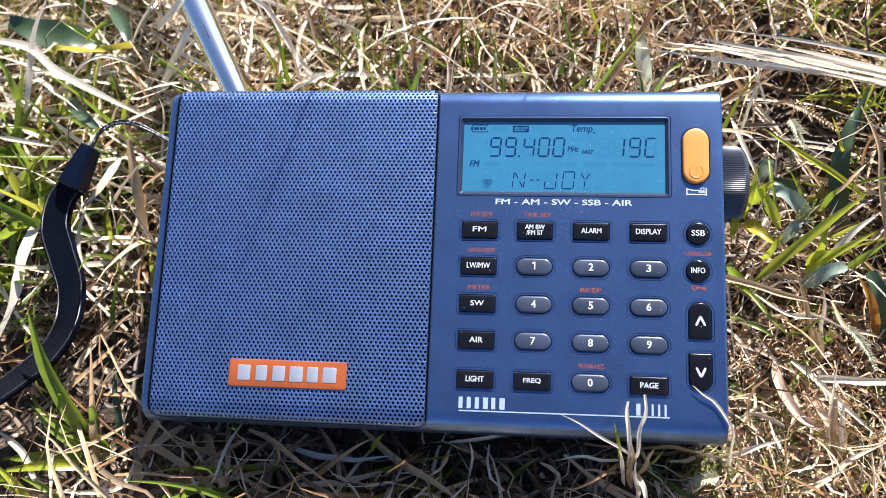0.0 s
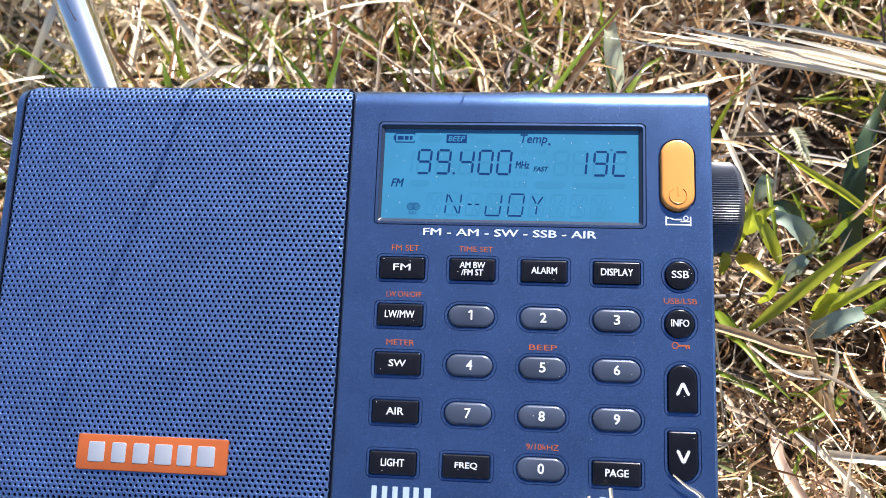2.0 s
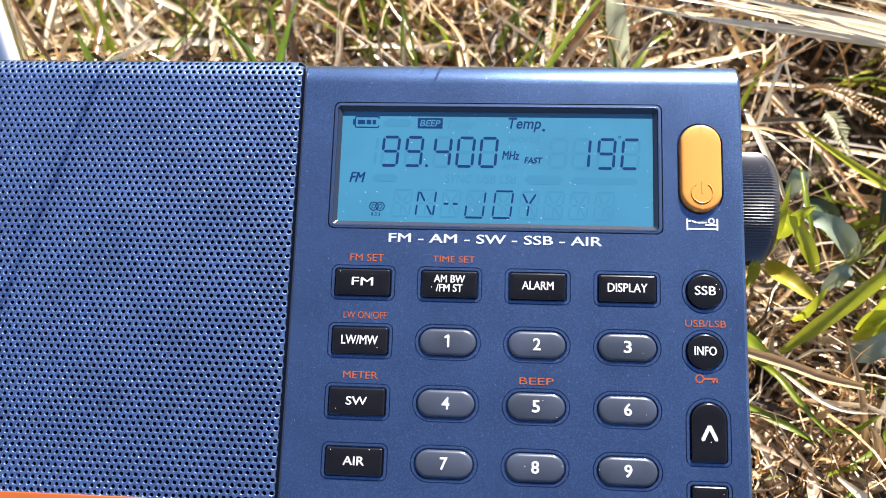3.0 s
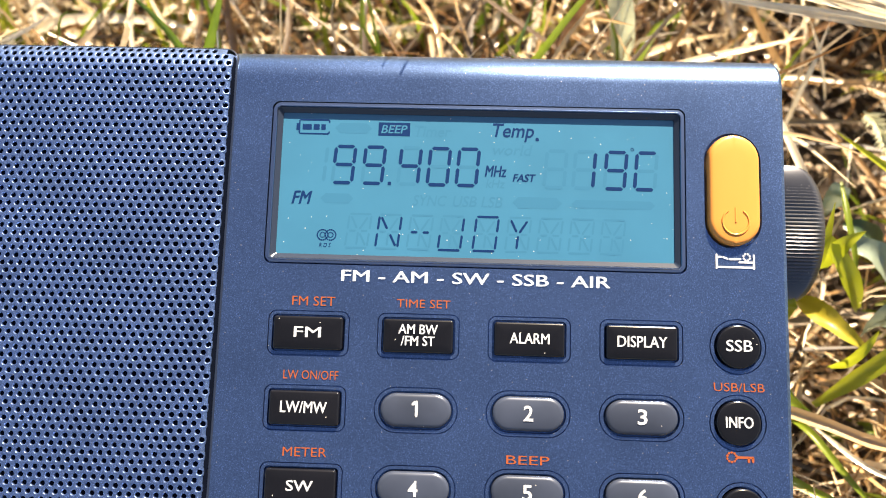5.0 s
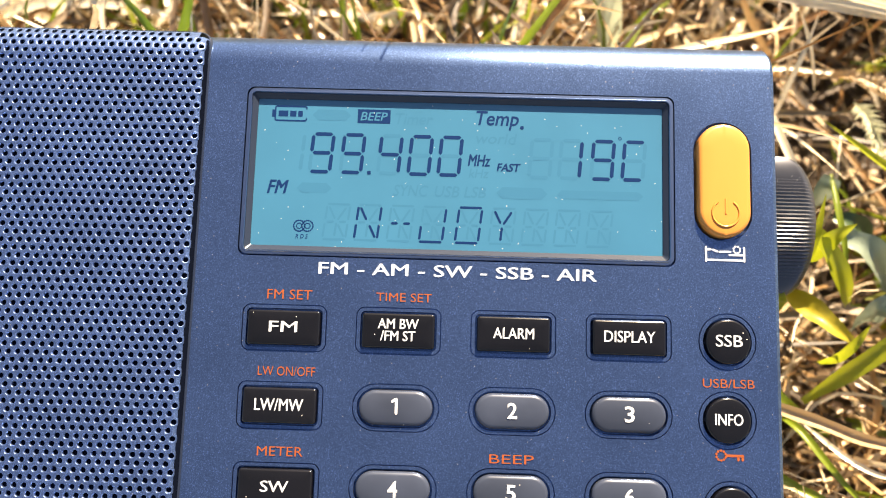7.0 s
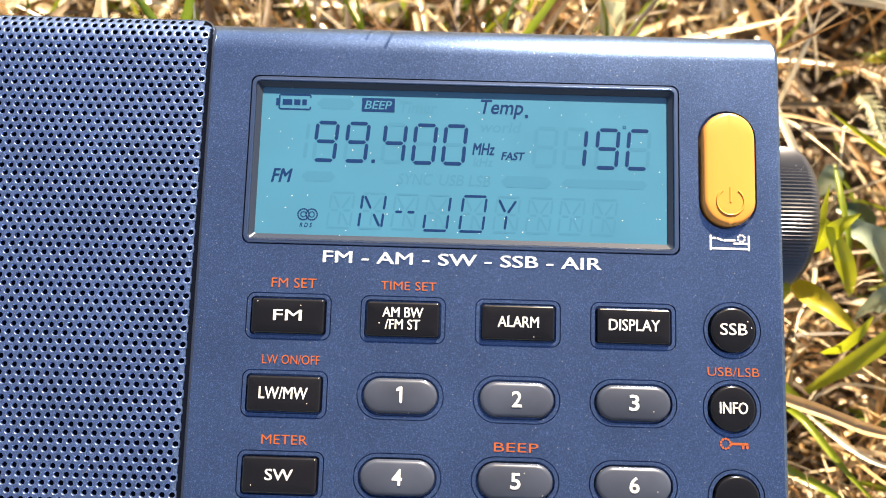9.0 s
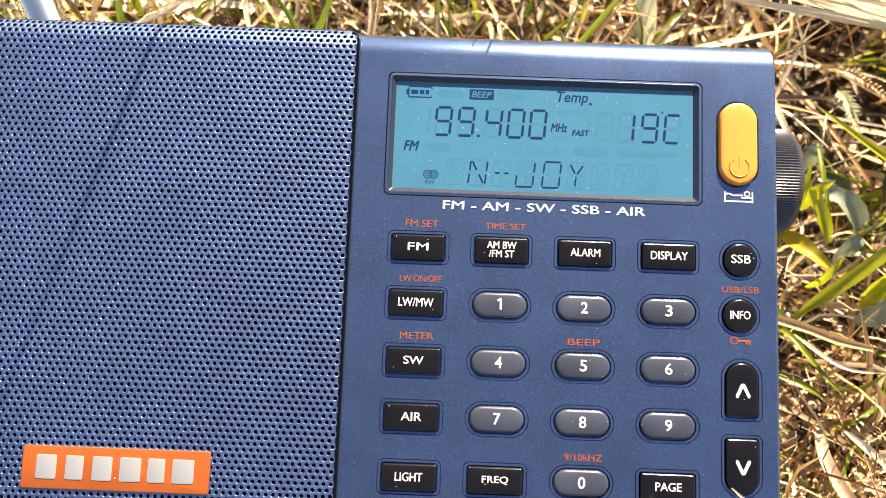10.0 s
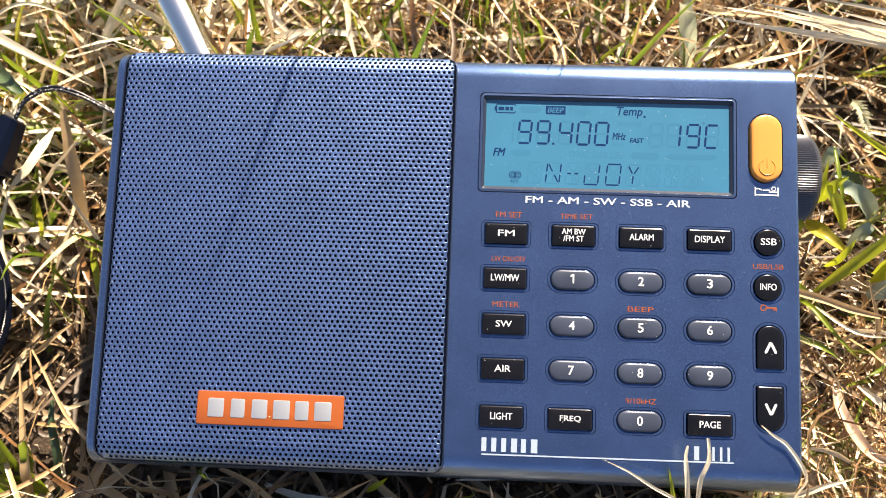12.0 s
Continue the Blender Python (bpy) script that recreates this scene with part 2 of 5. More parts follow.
def outline(cx, cy, w, h, radii, n=6):
    """Corner-rounded outline, anticlockwise; radii: one, or top right, top left, bottom left, bottom right."""
    if not isinstance(radii, tuple):
        radii = (radii,) * 4
    pts = []
    for i, (sx, sy) in enumerate(((1, 1), (-1, 1), (-1, -1), (1, -1))):
        r = max(radii[i], 1e-5)
        for k in range(n + 1):
            a = math.pi / 2 * (i + k / n)
            pts.append((cx + sx * (w / 2 - r) + r * math.cos(a), cy + sy * (h / 2 - r) + r * math.sin(a)))
    return pts


def lofted(rings, cap_first=True, cap_last=True):
    """Verts and faces through rings of the same count."""
    n = len(rings[0])
    verts = [p for ring in rings for p in ring]
    faces = [(a * n + i, a * n + (i + 1) % n, (a + 1) * n + (i + 1) % n, (a + 1) * n + i) for a in range(len(rings) - 1) for i in range(n)]
    if cap_first:
        faces.append(tuple(reversed(range(n))))
    if cap_last:
        faces.append(tuple(range((len(rings) - 1) * n, len(rings) * n)))
    return verts, faces


def slab(cx, cy, w, h, radii, z0, z1, bevel, n=6, dome=0.0):
    """A rounded key or plate with softened top edge."""
    rr = radii if isinstance(radii, tuple) else (radii,) * 4
    rings = [[(x, y, z0) for x, y in outline(cx, cy, w, h, rr, n)]]
    for k in range(4):
        a = math.pi / 2 * k / 3
        d = bevel * (1 - math.cos(a))
        rings.append([(x, y, z1 - dome - bevel + bevel * math.sin(a)) for x, y in outline(cx, cy, w - 2 * d, h - 2 * d, tuple(max(r - d, 1e-5) for r in rr), n)])
    if dome:
        d = bevel + min(w, h) * 0.22
        rings.append([(x, y, z1) for x, y in outline(cx, cy, w - 2 * d, h - 2 * d, tuple(max(r - d, 1e-5) for r in rr), n)])
    return lofted(rings)


def tube(points, radii, sides=10, closed_ends=True):
    """A round bar along points, with a radius at each."""
    rings = []
    up = Vector((0.13, 0.27, 0.95))
    for i, p in enumerate(points):
        a, b = Vector(points[max(i - 1, 0)]), Vector(points[min(i + 1, len(points) - 1)])
        d = (b - a).normalized()
        s = d.cross(up).normalized()
        t = s.cross(d)
        rings.append([tuple(Vector(p) + (s * math.cos(q) + t * math.sin(q)) * radii[i]) for q in (math.tau * k / sides for k in range(sides))])
    return lofted(rings, closed_ends, closed_ends)


def curve_points(ctrl, n):
    """A smooth line through control points."""
    pts = [Vector(c) for c in ctrl]
    pts = [pts[0] * 2 - pts[1], *pts, pts[-1] * 2 - pts[-2]]
    out = []
    spans = len(pts) - 3
    for k in range(n):
        s = k / (n - 1) * spans
        i = min(int(s), spans - 1)
        t = s - i
        a, b, c, d = pts[i:i + 4]
        out.append(0.5 * ((2 * b) + (c - a) * t + (2 * a - 5 * b + 4 * c - d) * t * t + (3 * b - a - 3 * c + d) * t ** 3))
    return out


def lettering(text, u0, u1, v0, v1, z, mat, bold=0.0, slant=0.0, heavy=0.0):
    """Printed words that fill the given box."""
    cu = bpy.data.curves.new("words", "FONT")
    cu.body, cu.offset, cu.shear, cu.resolution_u = text, bold, slant, 3
    cu.align_x, cu.space_line = "CENTER", 0.85
    ob = bpy.data.objects.new("words", cu)
    scene.collection.objects.link(ob)
    bpy.context.view_layer.update()
    me = bpy.data.meshes.new_from_object(ob.evaluated_get(bpy.context.evaluated_depsgraph_get()))
    bpy.data.objects.remove(ob)
    bpy.data.curves.remove(cu)
    co = np.empty(len(me.vertices) * 3)
    me.vertices.foreach_get("co", co)
    co = co.reshape(-1, 3)
    lo, hi = co.min(0), co.max(0)
    co[:, 0] = u0 + (co[:, 0] - lo[0]) / (hi[0] - lo[0]) * (u1 - u0)
    co[:, 1] = v0 + (co[:, 1] - lo[1]) / (hi[1] - lo[1]) * (v1 - v0)
    co[:, 2] = z
    me.vertices.foreach_set("co", co.ravel())
    if heavy:
        faces = [tuple(q.vertices) for q in me.polygons]
        steps = [(dx * heavy, dy * heavy * 0.4, k * 0.000004) for k, (dx, dy) in enumerate(((0, 0), (0.5, 0.5), (-0.5, -0.5)))]
        many = [tuple(c + np.array(st)) for st in steps for c in co]
        me = mesh_of("words", many, [tuple(i + k * len(co) for i in q) for k in range(3) for q in faces], mat)
    me.materials.clear()
    me.materials.append(mat)
    return me


def strokes(lines, wide, z, mat, name="strokes"):
    """Flat bars with pointed ends between pairs of points, in one print."""
    verts, faces = [], []
    for x0, y0, x1, y1 in lines:
        d = Vector((x1 - x0, y1 - y0))
        length = d.length
        d.normalize()
        s = Vector((-d.y, d.x)) * wide / 2
        e = d * min(wide / 2, length / 2)
        a, b = Vector((x0, y0)), Vector((x1, y1))
        k = len(verts)
        for p in (a, a + e - s, b - e - s, b, b - e + s, a + e + s):
            verts.append((p.x, p.y, z))
        faces.append(tuple(range(k, k + 6)))
    return mesh_of(name, verts, faces, mat)


# ---- ground ----
C = 0.01                       # centimetres
ST, CT = math.sin(radians(TILT)), math.cos(radians(TILT))
LEFT, RIGHT, BOTTOM, TOP, DEEP = -7.30 * C, 7.31 * C, -4.52 * C, 4.40 * C, 2.8 * C


def to_world(u, v, w):
    """A place given in centimetres of the radio's frame."""
    return RADIO @ Vector((u * C, v * C, w * C))


def height(x, y):
    """Height of the soil: gentle lumps, and the mound that props up the radio's upper edge."""
    z = 0.006 * noise.noise((x * 14, y * 14, 0.3)) + 0.0028 * noise.noise((x * 55, y * 55, 1.7)) + 0.0012 * noise.noise((x * 160, y * 160, 4.1)) - 0.003
    z *= 1.0 / (1.0 + 0.2 * math.hypot(x, y))
    z += 0.0075 * math.exp(-((x - 0.094) ** 2 + (y + 0.046) ** 2) / 0.022 ** 2)
    v = (y - DEEP * ST) / CT
    under = 0.040 + v * ST - DEEP * CT - 0.003
    du = max(LEFT + 0.009 - x, x - RIGHT + 0.009, 0)
    dv = max(BOTTOM + 0.009 - v, v - TOP + 0.006, 0)
    k = max(0.0, 1 - math.hypot(du, dv) / 0.018)
    k = k * k * (3 - 2 * k)
    return z * (1 - k) + max(under, z if v > TOP else under) * k


def build_ground():
    n = 240
    s = [(-1 + 2 * i / n) for i in range(n + 1)]
    line = [0.11 * math.sinh(7.6 * t) / math.sinh(1.9) if abs(t) > 0.25 else 0.11 * math.sinh(7.6 * t) / math.sinh(1.9) for t in s]
    verts = [(x, y + 0.01, height(x, y + 0.01)) for y in line for x in line]
    m = n + 1
    faces = [(j * m + i, j * m + i + 1, (j + 1) * m + i + 1, (j + 1) * m + i) for j in range(n) for i in range(n)]
    ob = new("ground", mesh_of("ground", verts, faces, SOIL, 180))
    return tagged(ob, "crumbly brown soil under the matted grass", "ground", kind="structure")


build_ground()

# ---- the radio ----
R_EDGE, R_FOOT = 0.46 * C, 0.60 * C


def front(v):
    """Depth of the front surface at height v: flat, rolling back at the top and bottom edge."""
    r = R_EDGE if v > 0 else R_FOOT
    d = max(v - (TOP - r), (BOTTOM + r) - v, 0.0)
    d = min(d, r * 0.999)
    return math.sqrt(r * r - d * d) - r


def case_profile(inset):
    pts = []
    rb = 0.35 * C
    for cy, cz, r, a0 in ((TOP - R_EDGE, -R_EDGE, R_EDGE, 0), (TOP - rb, -DEEP + rb, rb, 1), (BOTTOM + rb, -DEEP + rb, rb, 2), (BOTTOM + R_FOOT, -R_FOOT, R_FOOT, 3)):
        for k in range(11):
            a = math.pi / 2 * (1 - a0 - k / 10)
            pts.append((cy + (r - inset) * math.cos(a), cz + (r - inset) * math.sin(a)))
    return pts


PADS = []      # cx, cy, w, h, radii, style, words, size of the words
COLS = (1.282, 2.675, 4.070, 5.465)
ROWS_V = (0.590, -0.340, -1.290, -2.200, -3.158)
WORDS = (("FM", "AM BW\n/FM ST", "ALARM", "DISPLAY"), ("LW/MW", "1", "2", "3"), ("SW", "4", "5", "6"), ("AIR", "7", "8", "9"), ("LIGHT", "FREQ", "0", "PAGE"))
for r, words in enumerate(WORDS):
    for c, text in enumerate(words):
        numeral = text.isdigit()
        PADS.append((COLS[c], ROWS_V[r] - (0.0 if numeral else 0.012), 0.89 if numeral else 0.88, 0.42, 0.209 if numeral else 0.035, "numeral" if numeral else "word", text))
PADS.append((6.655, 0.565, 0.54, 0.54, 0.269, "round", "SSB"))
PADS.append((6.640, -0.365, 0.54, 0.54, 0.269, "round", "INFO"))
PADS.append((6.675, -1.575, 0.52, 0.87, (0.255, 0.255, 0.04, 0.04), "arrow", "up"))
PADS.append((6.670, -2.800, 0.52, 0.87, (0.04, 0.04, 0.255, 0.255), "arrow", "down"))
POWER = (6.63, 2.545, 0.64, 1.43)


def cutter(pieces):
    bm_v, bm_f = [], []
    for v, f in pieces:
        k = len(bm_v)
        bm_v += v
        bm_f += [tuple(i + k for i in q) for q in f]
    me = mesh_of("cutter", bm_v, bm_f, PAINT)
    b = bmesh.new()
    b.from_mesh(me)
    bmesh.ops.recalc_face_normals(b, faces=b.faces)
    b.to_mesh(me)
    b.free()
    return new("cutter", me)


def straight(cx, cy, w, h, radii, z0, z1):
    rr = radii if isinstance(radii, tuple) else (radii,) * 4
    o = outline(cx * C, cy * C, w * C, h * C, tuple(r * C for r in rr))
    return lofted([[(x, y, z0 * C) for x, y in o], [(x, y, z1 * C) for x, y in o]])


def groove(cx, cy, w, h, radii, wide, z0, z1):
    rr = radii if isinstance(radii, tuple) else (radii,) * 4
    o = outline(cx * C, cy * C, w * C, h * C, tuple(r * C for r in rr))
    i = outline(cx * C, cy * C, (w - 2 * wide) * C, (h - 2 * wide) * C, tuple(max(r - wide, 0.002) * C for r in rr))
    v, f = lofted([[(x, y, z0 * C) for x, y in o], [(x, y, z1 * C) for x, y in o], [(x, y, z1 * C) for x, y in i], [(x, y, z0 * C) for x, y in i]], False, False)
    n = len(o)
    f += [(3 * n + a, 3 * n + (a + 1) % n, (a + 1) % n, a) for a in range(n)]
    return v, f


def build_case():
    b = 0.05 * C
    rings = []
    for u, inset in ((LEFT, b * 1.8), (LEFT + b * 0.25, b * 0.9), (LEFT + b * 0.8, b * 0.3), (LEFT + b * 1.8, 0), (RIGHT - b * 1.2, 0), (RIGHT - b * 0.3, b * 0.6), (RIGHT, b * 1.3)):
        rings.append([(u, y, z) for y, z in case_profile(inset)])
    v, f = lofted(rings)
    me = mesh_of("case", v, f, PAINT)
    bm = bmesh.new()
    bm.from_mesh(me)
    bmesh.ops.recalc_face_normals(bm, faces=bm.faces)
    bm.to_mesh(me)
    bm.free()
    case = new("case", me)
    pieces = [straight(3.346, 2.534, 5.39, 2.155, 0.10, -0.14, 0.2), straight(POWER[0], POWER[1], POWER[2] + 0.08, POWER[3] + 0.08, POWER[2] / 2 + 0.04, -0.12, 0.2)]
    for cx, cy, w, h, radii, style, text in PADS:
        rr = radii if isinstance(radii, tuple) else (radii,) * 4
        pieces.append(straight(cx, cy, w + 0.05, h + 0.05, tuple(r + 0.025 for r in rr), -0.11, 0.2))
        pieces.append(groove(cx, cy, w + 0.16, h + 0.15, tuple(r + 0.07 for r in rr), 0.014, -0.06, 0.2))
    cut = cutter(pieces)
    mod = case.modifiers.new("cut", "BOOLEAN")
    mod.operation, mod.object, mod.solver = "DIFFERENCE", cut, "EXACT"
    bpy.context.view_layer.update()
    done = bpy.data.meshes.new_from_object(case.evaluated_get(bpy.context.evaluated_depsgraph_get()))
    bpy.data.objects.remove(case)
    bpy.data.objects.remove(cut)
    done.shade_smooth()
    done.set_sharp_from_angle(angle=radians(32))
    part("case", done, radio, "satin gunmetal plastic case, dusty")


build_case()

# speaker grille: a punched steel plate over black cloth
G0, G1, H0, H1 = -7.05 * C, 0.085 * C, -4.36 * C, 4.36 * C
RC = 0.24 * C      # corner radius of the plate


def plate_front(v):
    """The plate stays flatter than the case towards the upper edge, then rolls over it."""
    r, top = 0.52 * C, 4.49 * C
    d = min(max(v - (top - r), 0.0), r * 0.999)
    return math.sqrt(r * r - d * d) - r if v > 0 else front(v)


def grille_z(u, v, lift):
    e = min(u - G0, G1 - u)
    roll = 0.07 * C
    d = max(roll - e, 0.0)
    return plate_front(v) + lift - (roll - math.sqrt(max(roll * roll - d * d, 0.0)))


def build_grille():
    pu, pv = 0.1140 * C, 0.0975 * C
    lift = 0.05 * C
    cols, rows = int((G1 - G0) / pu), int((H1 - H0) / pv)
    pu, pv = (G1 - G0) / cols, (H1 - H0) / rows
    r = 0.0345 * C
    base = []
    hx, hy = pu / 2, pv / 2
    for x, y in ((1, -0.34), (1, 0.34), (1, 1), (0.34, 1), (-0.34, 1), (-1, 1), (-1, 0.34), (-1, -0.34), (-1, -1), (-0.34, -1), (0.34, -1), (1, -1)):
        base.append((x * hx, y * hy))
    verts, faces = [], []
    bx0, bx1, by0, by1 = -4.93 * C, -1.98 * C, -3.50 * C, -2.95 * C

    def put(x, y, down=0.0):
        verts.append((x, y, grille_z(x, y, lift) - down))

    for j in range(rows):
        cy = H0 + (j + 0.5) * pv
        off = 0.5 if j % 2 else 0.0
        n = cols - (1 if j % 2 else 0)
        if j % 2:
            for x0, x1 in ((G0, G0 + hx), (G1 - hx, G1)):
                k = len(verts)
                put(x0, cy - hy), put(x1, cy - hy), put(x1, cy + hy), put(x0, cy + hy)
                faces.append((k, k + 1, k + 2, k + 3))
        for i in range(n):
            cx = G0 + (i + 0.5 + off) * pu
            k = len(verts)
            du, dv = max(RC - (cx - G0), RC - (G1 - cx), 0), max(RC - (cy - H0), RC - (H1 - cy), 0)
            reach = math.hypot(du, dv)
            if reach > RC + 0.02 * C:
                continue
            if (bx0 < cx < bx1 and by0 < cy < by1) or reach > RC - 0.05 * C and du and dv:
                put(cx - hx, cy - hy), put(cx + hx, cy - hy), put(cx + hx, cy + hy), put(cx - hx, cy + hy)
                faces.append((k, k + 1, k + 2, k + 3))
                continue
            for x, y in base:
                put(cx + x, cy + y)
            for rr, down in ((r * 1.34, 0.0), (r * 1.16, 0.0013 * C), (r * 1.05, 0.0034 * C), (r, 0.045 * C)):
                for x, y in base:
                    q = math.hypot(x, y)
                    put(cx + x / q * rr, cy + y / q * rr, down)
            for a in range(4):
                for b in range(12):
                    c = (b + 1) % 12
                    faces.append((k + a * 12 + b, k + a * 12 + c, k + a * 12 + 12 + c, k + a * 12 + 12 + b))
    me = mesh_of("speaker_grille", verts, faces, GRILLE, 66)
    part("speaker_grille", me, radio, "perforated blue-grey steel speaker grille")
    # the cloth behind the holes
    vs = [H0 + (H1 - H0) * i / 60 for i in range(61)]
    round_off = [RC - math.sqrt(max(RC * RC - max(RC - (v - H0), RC - (H1 - v), 0) ** 2, 0.0)) for v in vs]
    verts = [(u, v, plate_front(v) + 0.006 * C) for v, q in zip(vs, round_off) for u in (G0 - 0.035 * C + q, G1 + 0.035 * C - q)]
    part("speaker_cloth", mesh_of("speaker_cloth", verts, [(2 * i, 2 * i + 1, 2 * i + 3, 2 * i + 2) for i in range(60)], CLOTH, 180), radio, "black cloth behind the grille")
    # the dark rim round the plate
    rim = []
    for wide, drop in ((0.064, -0.30), (0.064, 0.012), (0.058, 0.020), (0.044, 0.020), (0.038, 0.012), (0.038, -0.05)):
        o = outline((G0 + G1) / 2, (H0 + H1) / 2, G1 - G0 + 2 * wide * C, H1 - H0 + 2 * wide * C, RC + wide * C, 8)
        full = []
        for a in range(len(o)):
            p, q = o[a], o[(a + 1) % len(o)]
            steps = 30 if abs(q[1] - p[1]) > C else 1
            full += [(p[0] + (q[0] - p[0]) * s / steps, p[1] + (q[1] - p[1]) * s / steps) for s in range(steps)]
        rim.append([(x, y, plate_front(y) + drop * C) for x, y in full])
    v, f = lofted(rim, False, False)
    part("grille_rim", mesh_of("grille_rim", v, f, RIM, 40), radio, "thin dark gasket round the grille")


build_grille()

# orange plate on the grille, with plain silver marks in place of the maker's name
v, f = slab(-3.45 * C, -3.225 * C, 3.04 * C, 0.68 * C, 0.04 * C, 0.01 * C, 0.080 * C, 0.015 * C)
plate = part("name_plate", mesh_of("name_plate", v, f, ORANGE_SIGN, 35), radio, "orange name plate with plain silver marks")
for i, (a, b) in enumerate(((-4.78, -4.36), (-4.30, -3.93), (-3.87, -3.46), (-3.43, -2.99), (-2.97, -2.61), (-2.58, -2.13))):
    v, f = slab((a + b) / 2 * C, -3.215 * C, (b - a) * 0.78 * C, 0.38 * C, 0.03 * C, 0.078 * C, 0.088 * C, 0.004 * C, 3)
    part("silver_mark", mesh_of("silver_mark", v, f, SILVER, 35), plate)

# display: a grooved frame that slopes down to the screen
ZS = -0.064 * C
ZG, ZI = ZS + 0.0010 * C, ZS + 0.0022 * C


def bezel_ring(name, profile, mat):
    """A closed rim round the screen; the profile gives inset, height and corner radius."""
    rings = []
    for inset, z, r in profile:
        o = outline(3.346 * C, 2.534 * C, (5.39 - 2 * inset) * C, (2.155 - 2 * inset) * C, r * C)
        rings.append([(x, y, z * C) for x, y in o])
    v, f = lofted(rings, False, False)
    n, k = len(rings[0]), len(rings) - 1
    f += [(k * n + a, k * n + (a + 1) % n, (a + 1) % n, a) for a in range(n)]
    return mesh_of(name, v, f, mat, 25)


BAND = ((0.015, -0.13, 0.10), (0.015, 0.000, 0.10), (0.022, 0.010, 0.095), (0.050, 0.012, 0.07), (0.056, 0.018, 0.065), (0.066, 0.018, 0.055), (0.074, -0.002, 0.05), (0.074, -0.13, 0.05))
SLOPE = ((0.076, -0.13, 0.05), (0.076, -0.004, 0.05), (0.138, -0.052, 0.025), (0.138, -0.13, 0.025))
lcd = part("display", bezel_ring("display", BAND, TRIM), radio, "teal LCD display switched on, in a blue-grey bezel")
part("inner_frame", bezel_ring("inner_frame", SLOPE, INNER), lcd, "dark sloping inner edge of the bezel")
v, f = slab(3.346 * C, 2.534 * C, 5.16 * C, 1.925 * C, 0.03 * C, -0.135 * C, ZS, 0.003 * C)
part("screen", mesh_of("screen", v, f, LCD), lcd, "teal liquid crystal screen")


def seven(cx, cy, w, h, which, lean=0.08):
    """Strokes of a seven-segment numeral; segments a to g."""
    x0, x1, y0, y1, ym = cx - w / 2, cx + w / 2, cy - h / 2, cy + h / 2, cy
    lines = {"a": (x0, y1, x1, y1), "b": (x1, ym, x1, y1), "c": (x1, y0, x1, ym), "d": (x0, y0, x1, y0), "e": (x0, y0, x0, ym), "f": (x0, ym, x0, y1), "g": (x0, ym, x1, ym)}
    g = 0.012
    out = []
    for s in which:
        ax, ay, bx, by = lines[s]
        d = math.hypot(bx - ax, by - ay)
        ex, ey = (bx - ax) / d * g, (by - ay) / d * g
        q = [ax + ex, ay + ey, bx - ex, by - ey]
        out.append(tuple(c * C for c in (q[0] + (q[1] - cy) * lean, q[1], q[2] + (q[3] - cy) * lean, q[3])))
    return out


SEG = {"9": "abcdfg", "4": "bcfg", "0": "abcdef", "1": "bc", "C": "adef", "8": "abcdefg"}
for x, d in ((1.620, "9"), (2.011, "9"), (2.482, "4"), (2.864, "0"), (3.241, "0"), (4.752, "1"), (5.155, "9"), (5.544, "C")):
    for line in seven(x, 2.788, 0.255, 0.485, [k for k in "abcdefg" if k not in SEG[d]]):
        part("ghost_digit", strokes([line], 0.046 * C, ZG, LCD_GHOST), lcd)
    for line in seven(x, 2.788, 0.255, 0.485, SEG[d]):
        part("segment", strokes([line], 0.046 * C, ZI, LCD_INK), lcd)
for x in (1.25, 4.380):
    for line in seven(x, 2.788, 0.255, 0.485, "abcdefg" if x > 4 else "bc"):
        part("ghost_digit", strokes([line], 0.046 * C, ZG, LCD_GHOST), lcd)
v, f = slab(2.226 * C, 2.548 * C, 0.046 * C, 0.046 * C, 0.01 * C, ZG, ZI, 0.0002 * C, 2)
part("decimal_point", mesh_of("decimal_point", v, f, LCD_INK), lcd)


def starburst(x, which):
    """Strokes of a letter cell with split uprights and slanting inner bars; x is its lower left corner."""
    y0, y1, ym, w, lean = 1.692, 2.136, 1.914, 0.285, 0.11
    lines = {"a": (0, y1, w, y1), "d": (0, y0, w, y0), "f": (0, ym + 0.022, 0, y1 - 0.022), "e": (0, y0 + 0.022, 0, ym - 0.022), "b": (w, ym + 0.022, w, y1 - 0.022), "c": (w, y0 + 0.022, w, ym - 0.022),
             "g": (0.02, ym, w / 2 - 0.03, ym), "h": (w / 2 + 0.03, ym, w - 0.02, ym), "i": (0.025, y1 - 0.03, w / 2 - 0.02, ym + 0.03), "k": (w / 2 + 0.02, ym - 0.03, w - 0.025, y0 + 0.03),
             "j": (w - 0.045, y1 - 0.04, w / 2 + 0.01, ym + 0.02), "m": (w / 2, ym - 0.012, w / 2, y0 + 0.035)}
    return [tuple(c * C for c in (x + q[0] + (q[1] - y0) * lean, q[1], x + q[2] + (q[3] - y0) * lean, q[3])) for q in (lines[k] for k in which)]


CELL = "abcdefghijkm"
for x, lit in ((1.68, ""), (2.073, "febcik"), (2.480, "gh"), (2.882, "bcde"), (3.328, "abcdef"), (3.745, "ijm"), (4.15, ""), (4.55, ""), (4.95, "")):
    for line in starburst(x, [k for k in CELL if k not in lit]):
        part("ghost_letter", strokes([line], 0.026 * C, ZG, LCD_GHOST), lcd)
    for line in starburst(x, lit):
        part("segment", strokes([line], 0.030 * C, ZI, LCD_INK), lcd)
